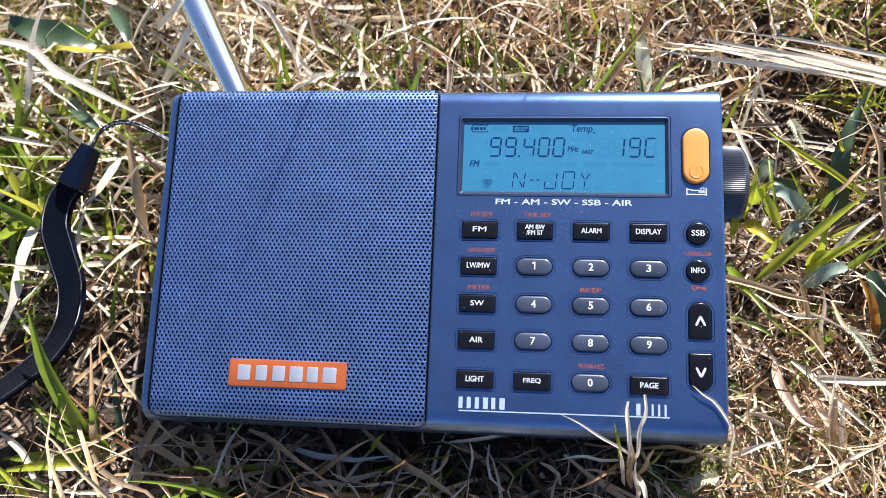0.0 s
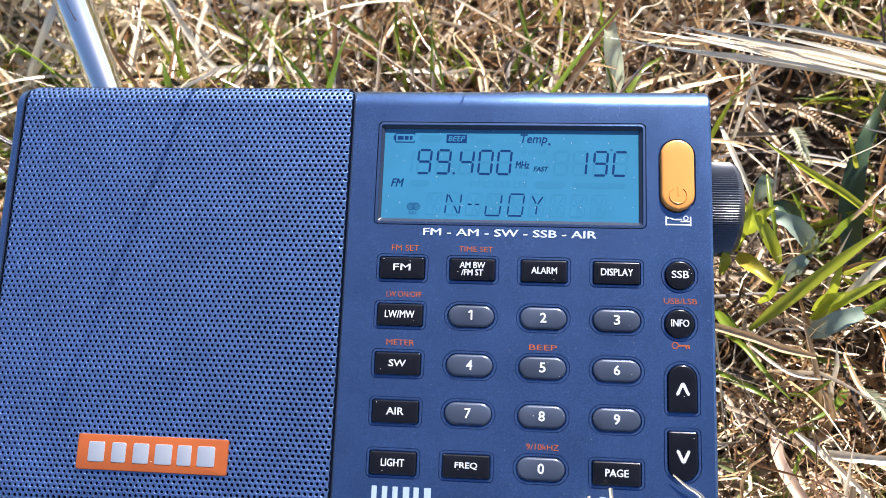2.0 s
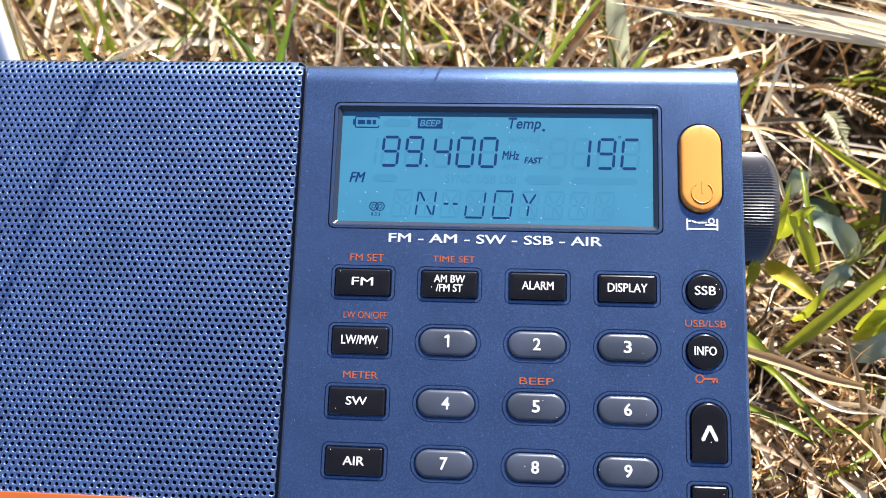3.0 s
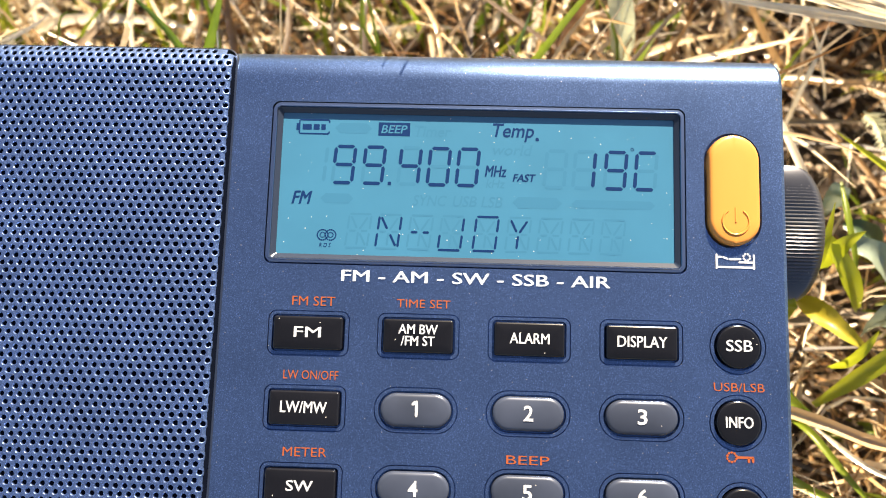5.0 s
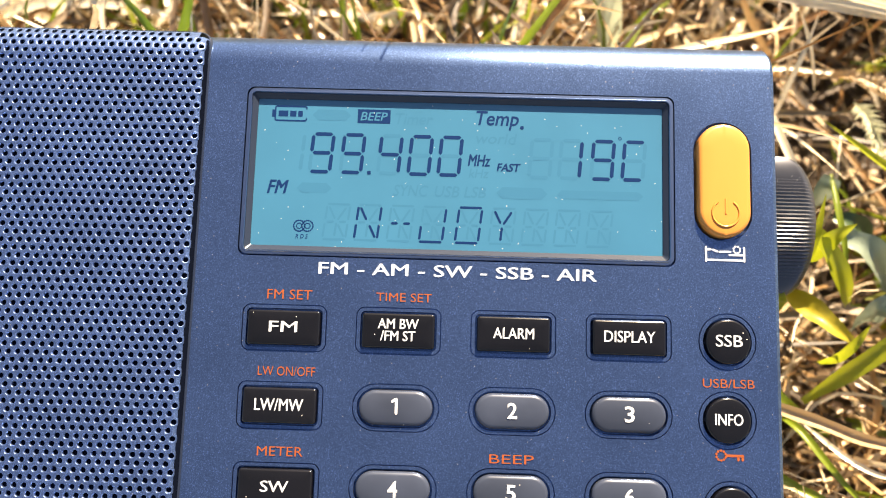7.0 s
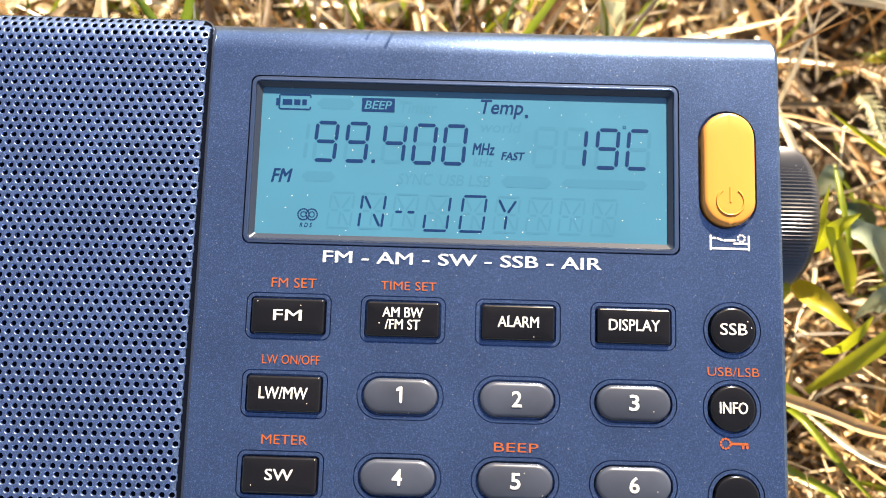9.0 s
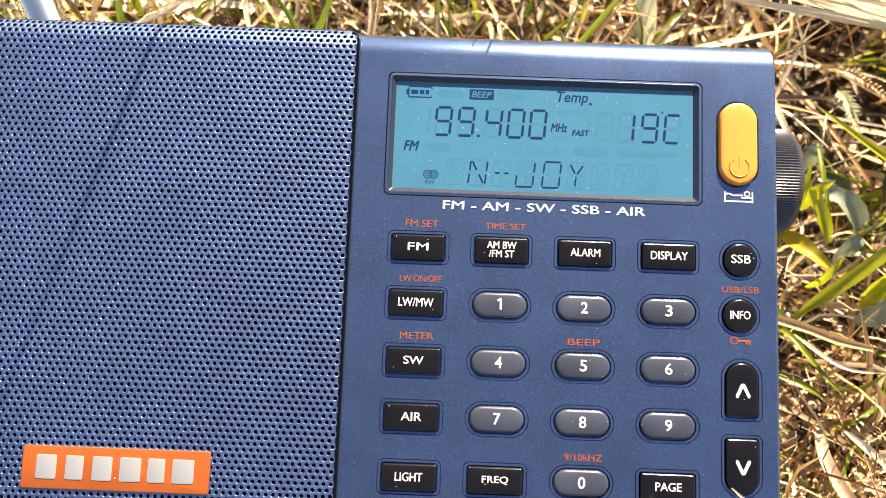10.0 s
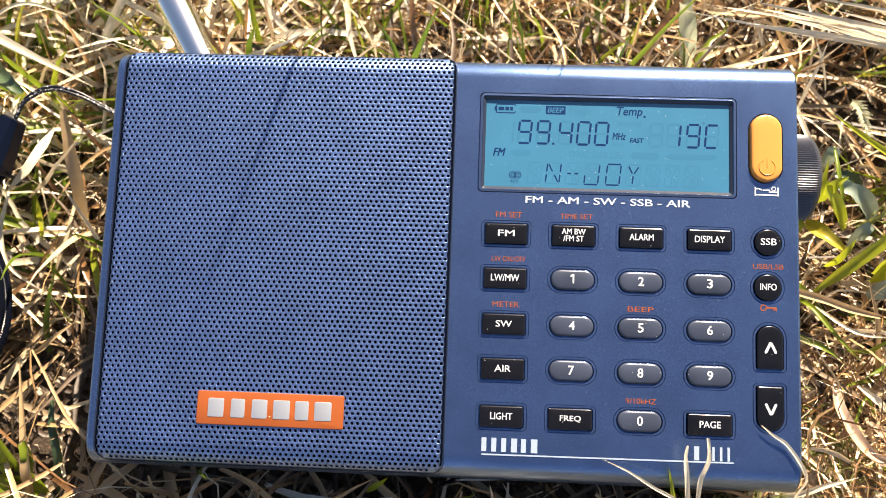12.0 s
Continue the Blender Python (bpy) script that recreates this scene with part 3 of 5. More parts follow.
# small annunciators
box = lambda x0, x1, a, b, z: tuple(c * C for c in (x0, x1, a, b)) + (z,)
part("annunciator", lettering("MHz", *box(3.469, 3.747, 2.671, 2.817, ZI), LCD_INK, 0.0, 0.2, heavy=0.008 * C), lcd)
part("annunciator", lettering("FAST", *box(3.832, 4.124, 2.612, 2.712, ZI), LCD_INK, 0.0, 0.2, heavy=0.008 * C), lcd)
part("annunciator", lettering("FM", *box(0.962, 1.218, 2.256, 2.424, ZI), LCD_INK, 0.0, 0.25, heavy=0.012 * C), lcd)
part("annunciator", lettering("Temp", *box(3.556, 4.095, 3.141, 3.386, ZI), LCD_INK, 0.012, 0.2), lcd)
v, f = slab(4.137 * C, 3.180 * C, 0.045 * C, 0.045 * C, 0.015 * C, ZG, ZI, 0.0002 * C, 2)
part("annunciator_dot", mesh_of("annunciator_dot", v, f, LCD_INK), lcd)
v, f = slab(2.262 * C, 3.277 * C, 0.416 * C, 0.180 * C, 0.005 * C, ZG, ZI, 0.0002 * C, 2)
tab = part("annunciator_block", mesh_of("annunciator_block", v, f, LCD_INK), lcd)
part("annunciator", lettering("BEEP", *box(2.09, 2.435, 3.222, 3.332, ZI + 0.00002), LCD, 0.012, 0.2), tab)
bat = [(1.007, 3.196, 1.402, 3.196), (1.007, 3.382, 1.402, 3.382), (1.007, 3.196, 1.007, 3.382), (1.402, 3.196, 1.402, 3.235), (1.402, 3.343, 1.402, 3.382)]
part("battery_symbol", strokes([tuple(c * C for c in q) for q in bat], 0.020 * C, ZI, LCD_INK), lcd)
for x, w, h in ((0.982, 0.034, 0.095), (1.108, 0.122, 0.075), (1.233, 0.080, 0.075), (1.325, 0.058, 0.075)):
    v, f = slab(x * C, 3.287 * C, w * C, h * C, 0.003 * C, ZG, ZI, 0.0002 * C, 2)
    part("battery_cell", mesh_of("battery_cell", v, f, LCD_INK), lcd)
rings = []
for x in (1.386, 1.490):
    for rad in (0.070, 0.034):
        rings += [tuple(c * C for c in (x + rad * math.cos(a), 1.850 + rad * math.sin(a), x + rad * math.cos(a + 0.45), 1.850 + rad * math.sin(a + 0.45))) for a in (math.tau * i / 16 for i in range(16))]
part("ring_symbol", strokes(rings, 0.018 * C, ZI, LCD_INK), lcd)
part("annunciator", lettering("R D S", *box(1.345, 1.50, 1.690, 1.745, ZI), LCD_INK, 0.01, 0.2), lcd)
deg = [tuple(c * C for c in (5.370 + 0.02 * math.cos(a), 3.072 + 0.02 * math.sin(a), 5.370 + 0.02 * math.cos(a + 0.8), 3.072 + 0.02 * math.sin(a + 0.8))) for a in (math.tau * i / 8 for i in range(8))]
part("degree_mark", strokes(deg, 0.012 * C, ZI, LCD_INK), lcd)
for text, a, b, c, d in (("SYNC", 2.539, 2.979, 2.262, 2.405), ("USB LSB", 3.06, 3.702, 2.262, 2.405), ("world", 3.56, 4.08, 2.96, 3.10), ("Timer", 2.534, 3.012, 3.185, 3.334), ("kHz", 3.48, 3.734, 2.52, 2.635)):
    part("ghost_word", lettering(text, *box(a, b, c, d, ZG), LCD_GHOST, 0.01, 0.2), lcd)
for a, b, c, d in ((1.331, 1.765, 2.27, 2.40), (3.83, 4.47, 2.26, 2.41), (4.59, 5.66, 2.28, 2.39), (1.48, 1.97, 3.21, 3.35)):
    part("ghost_word", strokes([tuple(q * C for q in (a, (c + d) / 2, b, (c + d) / 2))], (d - c) * C, ZG, LCD_GHOST), lcd)


# keys
def build_keys():
    for cx, cy, w, h, radii, style, text in PADS:
        rr = radii if isinstance(radii, tuple) else (radii,) * 4
        numeral = style == "numeral"
        top = 0.055 if numeral else 0.06
        v, f = slab(cx * C, cy * C, w * C, h * C, tuple(r * C for r in rr), -0.12 * C, top * C, (0.05 if numeral else 0.03) * C, 8, 0.012 * C if numeral else 0.004 * C)
        mat = GREY_KEY if numeral else BLACK
        name = {"numeral": "number_key", "word": "function_key", "round": "round_key", "arrow": "tuning_key"}[style]
        label = {"numeral": "slate-grey oval key with white numeral", "word": "black oblong key with white words", "round": "round black key with white letters", "arrow": "black tuning key with white arrow"}[style]
        key = part(name, mesh_of(name, v, f, mat, 40), radio, label)
        z = (top + 0.005) * C
        if style == "arrow":
            s = 1 if text == "up" else -1
            y = cy - 0.01
            lines = [(cx - 0.11, y - s * 0.12, cx + 0.005, y + s * 0.12), (cx + 0.11, y - s * 0.12, cx - 0.005, y + s * 0.12)]
            part("arrow", strokes([tuple(c * C for c in q) for q in lines], 0.055 * C, z, WHITE_INK), key)
            continue
        size = {"FM": (0.34, 0.15), "AM BW\n/FM ST": (0.49, 0.265), "ALARM": (0.49, 0.15), "DISPLAY": (0.61, 0.16), "LW/MW": (0.58, 0.165), "SW": (0.33, 0.15), "AIR": (0.33, 0.155), "LIGHT": (0.44, 0.16), "FREQ": (0.42, 0.15), "PAGE": (0.42, 0.155),
                "SSB": (0.32, 0.14), "INFO": (0.33, 0.135)}.get(text, (0.06 if text == "1" else 0.12, 0.19))
        dy = 0.012
        if style == "word" and "\n" not in text:
            size = (size[0], size[1] * 0.86)
        if text == "1":
            lines = [(cx + 0.012, cy - 0.08, cx + 0.012, cy + 0.125), (cx + 0.012, cy + 0.115, cx - 0.05, cy + 0.065)]
            part("legend", strokes([tuple(c * C for c in q) for q in lines], 0.034 * C, z, WHITE_INK), key)
            continue
        part("legend", lettering(text, (cx - size[0] / 2) * C, (cx + size[0] / 2) * C, (cy + dy - size[1] / 2) * C, (cy + dy + size[1] / 2) * C, z, WHITE_INK, 0.018 if text.isdigit() else 0.0, heavy=0.0 if text.isdigit() else 0.006 * C), key)


build_keys()

# power key with its pressed-in symbol
px, py, pw, ph = POWER
v, f = slab(px * C, py * C, pw * C, ph * C, pw / 2 * C, -0.12 * C, 0.10 * C, 0.055 * C, 12, 0.006 * C)
power = part("power_key", mesh_of("power_key", v, f, ORANGE, 60), radio, "orange oval power key")
arc = [tuple(c * C for c in (px + 0.165 * math.cos(a), 2.128 + 0.165 * math.sin(a), 0.096)) for a in (math.radians(125 + 290 * i / 24) for i in range(25))]
EMBOSS = material("orange_raised_symbol", (0.68, 0.27, 0.06), 0.3)
part("power_ring", mesh_of("power_ring", *tube(arc, [0.016 * C] * 25, 6), EMBOSS, 60), power)
part("power_stroke", mesh_of("power_stroke", *tube([(px * C, 2.12 * C, 0.096 * C), (px * C, 2.21 * C, 0.096 * C), (px * C, 2.305 * C, 0.096 * C)], [0.016 * C] * 3, 6), EMBOSS, 60), power)

# print on the front
ZP = 0.008 * C
part("printed_caption", lettering("FM - AM - SW - SSB - AIR", *box(1.67, 5.075, 1.25, 1.395, ZP), BAND_INK, 0.0, heavy=0.010 * C), radio, "white printed band names")
for text, a, b, c, d in (("FM SET", 1.055, 1.605, 0.925, 1.045), ("TIME SET", 2.39, 3.07, 0.935, 1.04), ("LW ON/OFF", 0.995, 1.69, 0.0, 0.112), ("METER", 1.04, 1.59, -0.945, -0.835),
                         ("BEEP", 3.81, 4.34, -0.95, -0.845), ("9/10kHZ", 3.79, 4.40, -2.81, -2.70), ("USB/LSB", 6.35, 6.97, 0.015, 0.12)):
    part("printed_caption", lettering(text, *box(a, b, c, d, ZP), ORANGE_INK), radio, "orange printed caption")
key_lines = [tuple(c * C for c in (6.555 + 0.06 * math.cos(a), -0.775 + 0.06 * math.sin(a), 6.555 + 0.06 * math.cos(a + 0.65), -0.775 + 0.06 * math.sin(a + 0.65))) for a in (math.tau * i / 10 for i in range(10))]
key_lines += [tuple(c * C for c in q) for q in ((6.61, -0.775, 6.83, -0.775), (6.76, -0.775, 6.76, -0.84), (6.81, -0.775, 6.81, -0.84))]
part("lock_symbol", strokes(key_lines, 0.03 * C, ZP, ORANGE_INK), radio, "orange key symbol")
bed = [(6.41, 1.53, 6.41, 1.73), (6.41, 1.56, 6.875, 1.56), (6.875, 1.53, 6.875, 1.73), (6.41, 1.685, 6.48, 1.69), (6.48, 1.69, 6.56, 1.66), (6.56, 1.66, 6.72, 1.665), (6.68, 1.625, 6.875, 1.625)]
bed += [(6.785 + 0.045 * math.cos(a), 1.69 + 0.045 * math.sin(a), 6.785 + 0.045 * math.cos(a + 0.8), 1.69 + 0.045 * math.sin(a + 0.8)) for a in (math.tau * i / 8 for i in range(8))]
part("sleep_symbol", strokes([tuple(c * C for c in q) for q in bed], 0.026 * C, ZP, WHITE_INK), radio, "white sleep symbol")
part("printed_rule", strokes([tuple(c * C for c in (0.90, -3.935, 5.95, -3.90))], 0.03 * C, ZP, PRINT_INK), radio, "thin pale printed line")
for a, b in ((0.90, 1.07), (1.10, 1.27), (1.30, 1.47), (1.50, 1.69), (1.70, 1.87), (1.90, 2.10), (5.16, 5.33), (5.52, 5.64), (5.67, 5.79), (5.82, 5.94)):
    v = [(x * C, y * C, ZP) for x, y in ((a, -3.875), (b - 0.07, -3.875), (b - 0.07, -3.60), (a, -3.60))]
    part("printed_mark", mesh_of("printed_mark", v, [(0, 1, 2, 3)], PRINT_INK), radio)


# tuning knob on the side: knurled, its axis along the width
def build_knob():
    cy, cz, rad = 2.285 * C, -1.72 * C, 1.015 * C
    n = 120
    rings = []
    for u, r, deep in ((7.24, 0.80, 0), (7.36, 0.80, 0), (7.37, 0.97, 1), (7.40, 1.0, 1), (7.98, 1.0, 1), (8.08, 0.965, 0.6), (8.14, 0.89, 0), (8.15, 0.6, 0)):
        ring = []
        for k in range(n * 2):
            a = math.pi * k / n
            q = rad * r * (1 - 0.024 * deep * (k % 2))
            ring.append((u * C, cy + q * math.cos(a), cz + q * math.sin(a)))
        rings.append(ring)
    v, f = lofted(rings)
    part("tuning_knob", mesh_of("tuning_knob", v, f, KNOB, 40), radio, "dark ribbed tuning knob")


build_knob()


# telescopic antenna, folded out behind the radio and resting low over the grass
def build_antenna():
    d = Vector((-0.50, 0.83, -0.22)).normalized()
    p0 = Vector((-6.20, 5.12, -1.35)) * C
    ant = part("antenna", mesh_of("antenna", *tube([p0 - d * 1.6 * C, p0 - d * 0.4 * C, p0, p0 + d * 3.2 * C, p0 + d * 7 * C, p0 + d * 7.1 * C], [0.33 * C, 0.37 * C, 0.39 * C, 0.48 * C, 0.49 * C, 0.42 * C], 32), CHROME, 40), radio, "chrome telescopic antenna folded out")
    a = 7.05
    for r, length in ((0.34, 5.0), (0.28, 4.5), (0.21, 4.0), (0.15, 4.0)):
        pts = [p0 + d * (a - 0.2) * C, p0 + d * (a + length) * C]
        part("antenna_section", mesh_of("antenna_section", *tube(pts, [r * C] * 2, 20), CHROME, 40), ant)
        a += length
    part("antenna_tip", mesh_of("antenna_tip", *tube([p0 + d * a * C, p0 + d * (a + 0.5) * C], [0.26 * C] * 2, 20), CHROME, 40), ant)
    part("antenna_hinge", mesh_of("antenna_hinge", *tube([(-5.2 * C, 4.25 * C, -1.2 * C), (-5.6 * C, 4.25 * C, -1.2 * C), (-6.0 * C, 4.25 * C, -1.2 * C)], [0.32 * C] * 3, 20), TRIM, 40), ant)


build_antenna()


# ---- wrist strap ----
def ribbon(ctrl, wide, thick, n=60, twist=(0, 0)):
    """A flat woven band along control points, in centimetres of the radio's frame, built in the world."""
    pts = curve_points([to_world(*c) for c in ctrl], n)
    rings = []
    for i, p in enumerate(pts):
        d = (pts[min(i + 1, n - 1)] - pts[max(i - 1, 0)]).normalized()
        s = d.cross(Vector((0, 0, 1))).normalized()
        t = s.cross(d)
        a = radians(twist[0] + (twist[1] - twist[0]) * i / (n - 1))
        s, t = s * math.cos(a) + t * math.sin(a), t * math.cos(a) - s * math.sin(a)
        ring = []
        for x, y in ((-1, -0.6), (-0.8, -1), (0.8, -1), (1, -0.6), (1, 0.6), (0.8, 1), (0.55, 0.75), (0.0, 0.85), (-0.55, 0.75), (-0.8, 1), (-1, 0.6)):
            ring.append(tuple(p + s * x * wide * C / 2 + t * y * thick * C / 2))
        rings.append(ring)
    return lofted(rings)


def build_strap():
    strap = tagged(new("wrist_strap"), "black woven wrist strap with plastic clasp, lying on grass", "strap")
    band = [(-10.49, 2.04, -1.10), (-10.88, 1.46, -1.14), (-10.98, 0.67, -1.19), (-10.69, -0.11, -1.24), (-10.34, -1.00, -1.29), (-10.32, -1.98, -1.29), (-10.78, -2.86, -1.34), (-11.62, -3.60, -1.39), (-12.60, -4.28, -1.49), (-13.87, -4.97, -1.68)]
    part("band", mesh_of("band", *ribbon(band, 0.84, 0.18, 90, (10, -20)), STRAP, 50), strap, "black woven nylon band")
    woven = curve_points([to_world(*c) for c in band], 180)
    for edge in (-1, 1):
        vs, fs = [], []
        for i in range(6, 176):
            d = (woven[i + 1] - woven[i - 1]).normalized()
            s = d.cross(Vector((0, 0, 1))).normalized()
            t = s.cross(d)
            a = radians(10 - 30 * i / 179)
            s, t = s * math.cos(a) + t * math.sin(a), t * math.cos(a) - s * math.sin(a)
            o = woven[i] + s * (edge * 0.35 * C) + t * (0.095 * C)
            k = len(vs)
            vs += [tuple(o + d * (x * 0.026 * C) + s * (y * 0.026 * C) + t * (z * 0.018 * C)) for x, y, z in ((-1, 0, 0), (0, -1, 0), (1, 0, 0), (0, 1, 0), (0, 0, 1))]
            fs += [(k, k + 1, k + 4), (k + 1, k + 2, k + 4), (k + 2, k + 3, k + 4), (k + 3, k, k + 4)]
        part("stitching", mesh_of("stitching", vs, fs, THREAD, 30), strap, "fine pale edge stitching")
    clasp = []
    a, b = Vector((-10.08, 3.05, -0.98)), Vector((-10.60, 1.85, -1.05))
    d = (b - a).normalized()
    s = Vector((d.y, -d.x, 0)).normalized()
    for k, (t, w, h) in enumerate(((0, 0.18, 0.2), (0.03, 0.24, 0.3), (0.5, 0.34, 0.34), (0.97, 0.43, 0.36), (1.0, 0.40, 0.32))):
        p = a + (b - a) * t
        clasp.append([tuple(to_world(*(p + s * (x * w) + Vector((0, 0, y * h))))) for x, y in ((-1, -0.6), (-0.7, -1), (0.7, -1), (1, -0.6), (1, 0.2), (0.5, 0.95), (-0.7, 1), (-1, 0.6))])
    part("clasp", mesh_of("clasp", *lofted(clasp), CLASP, 25), strap, "dark blue-black moulded plastic clasp")
    for off in (0.0, 0.075):
        ctrl = [(-10.05, 2.98 + off, -0.98), (-9.75, 3.42 + off, -0.85), (-9.2, 3.68 + off, -0.8), (-8.6, 3.6 + off, -0.9), (-7.9, 3.32 + off * 0.5, -1.2), (-7.28, 3.1 + off * 0.3, -1.5)]
        pts = curve_points([to_world(*c) for c in ctrl], 60)
        radii = [0.036 * C * (1 + 0.14 * (i % 2)) for i in range(60)]
        part("cord", mesh_of("cord", *tube(pts, radii, 8), CORD, 80), strap, "thin braided black cord")


build_strap()
STRAP_LINE = np.array([tuple(p) for p in curve_points([to_world(*c) for c in ((-10.1, 3.0, -1.0), (-10.9, 1.45, -1.1), (-10.98, 0.67, -1.2), (-10.68, -0.11, -1.25), (-10.34, -1.0, -1.3), (-10.32, -1.98, -1.3), (-10.78, -2.86, -1.35), (-11.62, -3.6, -1.4), (-12.6, -4.28, -1.5), (-13.87, -4.97, -1.7))], 60)])

# ---- grass ----
INVERSE = RADIO.inverted()


def ground_grid(step=0.002, x0=-0.5, x1=0.5, y0=-0.45, y1=0.55):
    xs, ys = np.arange(x0, x1, step * 2), np.arange(y0, y1, step * 2)
    return xs[0], ys[0], step * 2, np.array([[height(x, y) for x in xs] for y in ys])


GX, GY, GS, GZ = ground_grid()


def soil_at(x, y):
    i = np.clip(((y - GY) / GS).astype(int), 0, GZ.shape[0] - 1)
    j = np.clip(((x - GX) / GS).astype(int), 0, GZ.shape[1] - 1)
    return GZ[i, j]


def keeps_clear(p, pad=0.0008):
    """True for each blade, given as points (n, s, 3), that neither enters the radio nor lies over it."""
    m = np.array(INVERSE)
    q = p @ m[:3, :3].T + m[:3, 3]
    inside = (q[..., 0] > LEFT - pad) & (q[..., 0] < RIGHT + pad) & (q[..., 1] > BOTTOM - pad) & (q[..., 1] < TOP + pad) & (q[..., 2] > -DEEP - 0.0015)
    knob = (q[..., 0] > RIGHT) & (q[..., 0] < 0.084) & (abs(q[..., 1] - 0.0228) < 0.0112) & (abs(q[..., 2] + 0.015) < 0.0125)
    lit = np.array(INVERSE.to_3x3() @ sun_way)
    fall = q - lit * (q[..., 2:3] / lit[2])
    shades = (q[..., 2] > 0) & (fall[..., 0] > LEFT) & (fall[..., 0] < RIGHT) & (fall[..., 1] > BOTTOM) & (fall[..., 1] < TOP - 0.003)
    gap = np.linalg.norm(p[:, :, None, :2] - STRAP_LINE[None, None, :, :2], axis=3)
    over = (gap < 0.0052) & (p[:, :, None, 2] > STRAP_LINE[None, None, :, 2] - 0.003)
    return ~(inside | knob | shades | over.any(axis=2)).any(axis=1)


def grow(rng, roots, length, width, rise, droop, lift=(0.0, 0.0), wander=0.4, segs=6, fold=0.25, taper=0.9, az=None):
    """Curved blades: verts and faces. Ranges are (low, high); rise and droop in degrees."""
    n = len(roots)
    u = lambda r: rng.uniform(r[0], r[1], n)
    az = rng.uniform(0, math.tau, n) if az is None else az
    el, dr, step = np.radians(u(rise)), np.radians(u(droop)), u(length) / segs
    p = np.empty((n, segs + 1, 3))
    heading = np.empty((n, segs + 1, 3))
    z = soil_at(roots[:, 0], roots[:, 1]) + u(lift)
    pos = np.stack([roots[:, 0], roots[:, 1], z], 1)
    turn = rng.normal(0, wander, n) / segs
    for s in range(segs + 1):
        d = np.stack([np.cos(el) * np.cos(az), np.cos(el) * np.sin(az), np.sin(el)], 1)
        p[:, s], heading[:, s] = pos, d
        pos = pos + d * step[:, None]
        low = soil_at(pos[:, 0], pos[:, 1]) + 0.0006
        pos[:, 2] = np.maximum(pos[:, 2], low)
        el = el - dr / segs * (0.5 + s / segs)
        az = az + turn + rng.normal(0, wander * 0.3, n)
        el = el + rng.normal(0, wander * 0.22, n)
    ok = keeps_clear(p)
    p, heading, w = p[ok], heading[ok], u(width)[ok]
    n = len(p)
    roll = rng.uniform(-1.1, 1.1, n)[:, None] + np.linspace(0, 1, segs + 1)[None] * rng.normal(0, 0.7, n)[:, None]
    side = np.stack([-heading[..., 1], heading[..., 0], np.zeros(heading.shape[:2])], 2)
    side /= np.maximum(np.linalg.norm(side, axis=2, keepdims=True), 1e-6)
    up = np.cross(side, heading)
    side, up = side * np.cos(roll)[..., None] + up * np.sin(roll)[..., None], up * np.cos(roll)[..., None] - side * np.sin(roll)[..., None]
    s = np.linspace(0, 1, segs + 1)
    shape = np.minimum(0.55 + 1.6 * s, 1.0) * (1 - taper * np.clip((s - 0.35) / 0.65, 0, 1) ** 1.6)
    half = w[:, None] * shape[None] / 2
    a = p - side * half[..., None]
    b = p + up * (half * fold * 2)[..., None]
    c = p + side * half[..., None]
    verts = np.stack([a, b, c], 2).reshape(-1, 3)
    k = np.arange(segs)[:, None] * 3
    quad = np.concatenate([k + np.array([[0, 1, 4, 3]]), k + np.array([[1, 2, 5, 4]])])
    faces = (np.arange(n)[:, None, None] * ((segs + 1) * 3) + quad[None]).reshape(-1, 4)
    return verts, faces


def stuff(name, pieces, mat, label, category="grass"):
    vs, fs, k = [], [], 0
    for v, f in pieces:
        vs.append(v)
        fs.append(f + k)
        k += len(v)
    v, f = np.concatenate(vs), np.concatenate(fs)
    me = bpy.data.meshes.new(name)
    me.vertices.add(len(v))
    me.vertices.foreach_set("co", v.ravel())
    me.loops.add(f.size)
    me.loops.foreach_set("vertex_index", f.ravel().astype(np.int32))
    me.polygons.add(len(f))
    me.polygons.foreach_set("loop_start", np.arange(0, f.size, 4, dtype=np.int32))
    me.update(calc_edges=True)
    me.validate()
    me.materials.append(mat)
    me.shade_smooth()
    return tagged(new(name, me), label, category, kind="stuff")


rng = np.random.default_rng(7)


def scatter(n, x0=-0.20, x1=0.17, y0=-0.11, y1=0.15):
    return np.stack([rng.uniform(x0, x1, n), rng.uniform(y0, y1, n)], 1)


def clumped(n, count, spread, x0=-0.20, x1=0.17, y0=-0.11, y1=0.15):
    centres = scatter(count, x0, x1, y0, y1)
    return centres[rng.integers(0, count, n)] + rng.normal(0, spread, (n, 2))


def ringed(n, r0, r1):
    a, r = rng.uniform(0, math.tau, n), np.sqrt(rng.uniform(r0 * r0, r1 * r1, n))
    return np.stack([r * np.cos(a) - 0.015, r * np.sin(a) + 0.02], 1)


def fading(n, r0, r1):
    """Ever fewer roots towards the outer radius."""
    a, r = rng.uniform(0, math.tau, n), r0 + (r1 - r0) * rng.uniform(0, 1, n) ** 1.7
    return np.stack([r * np.cos(a) - 0.015, r * np.sin(a) + 0.02], 1)


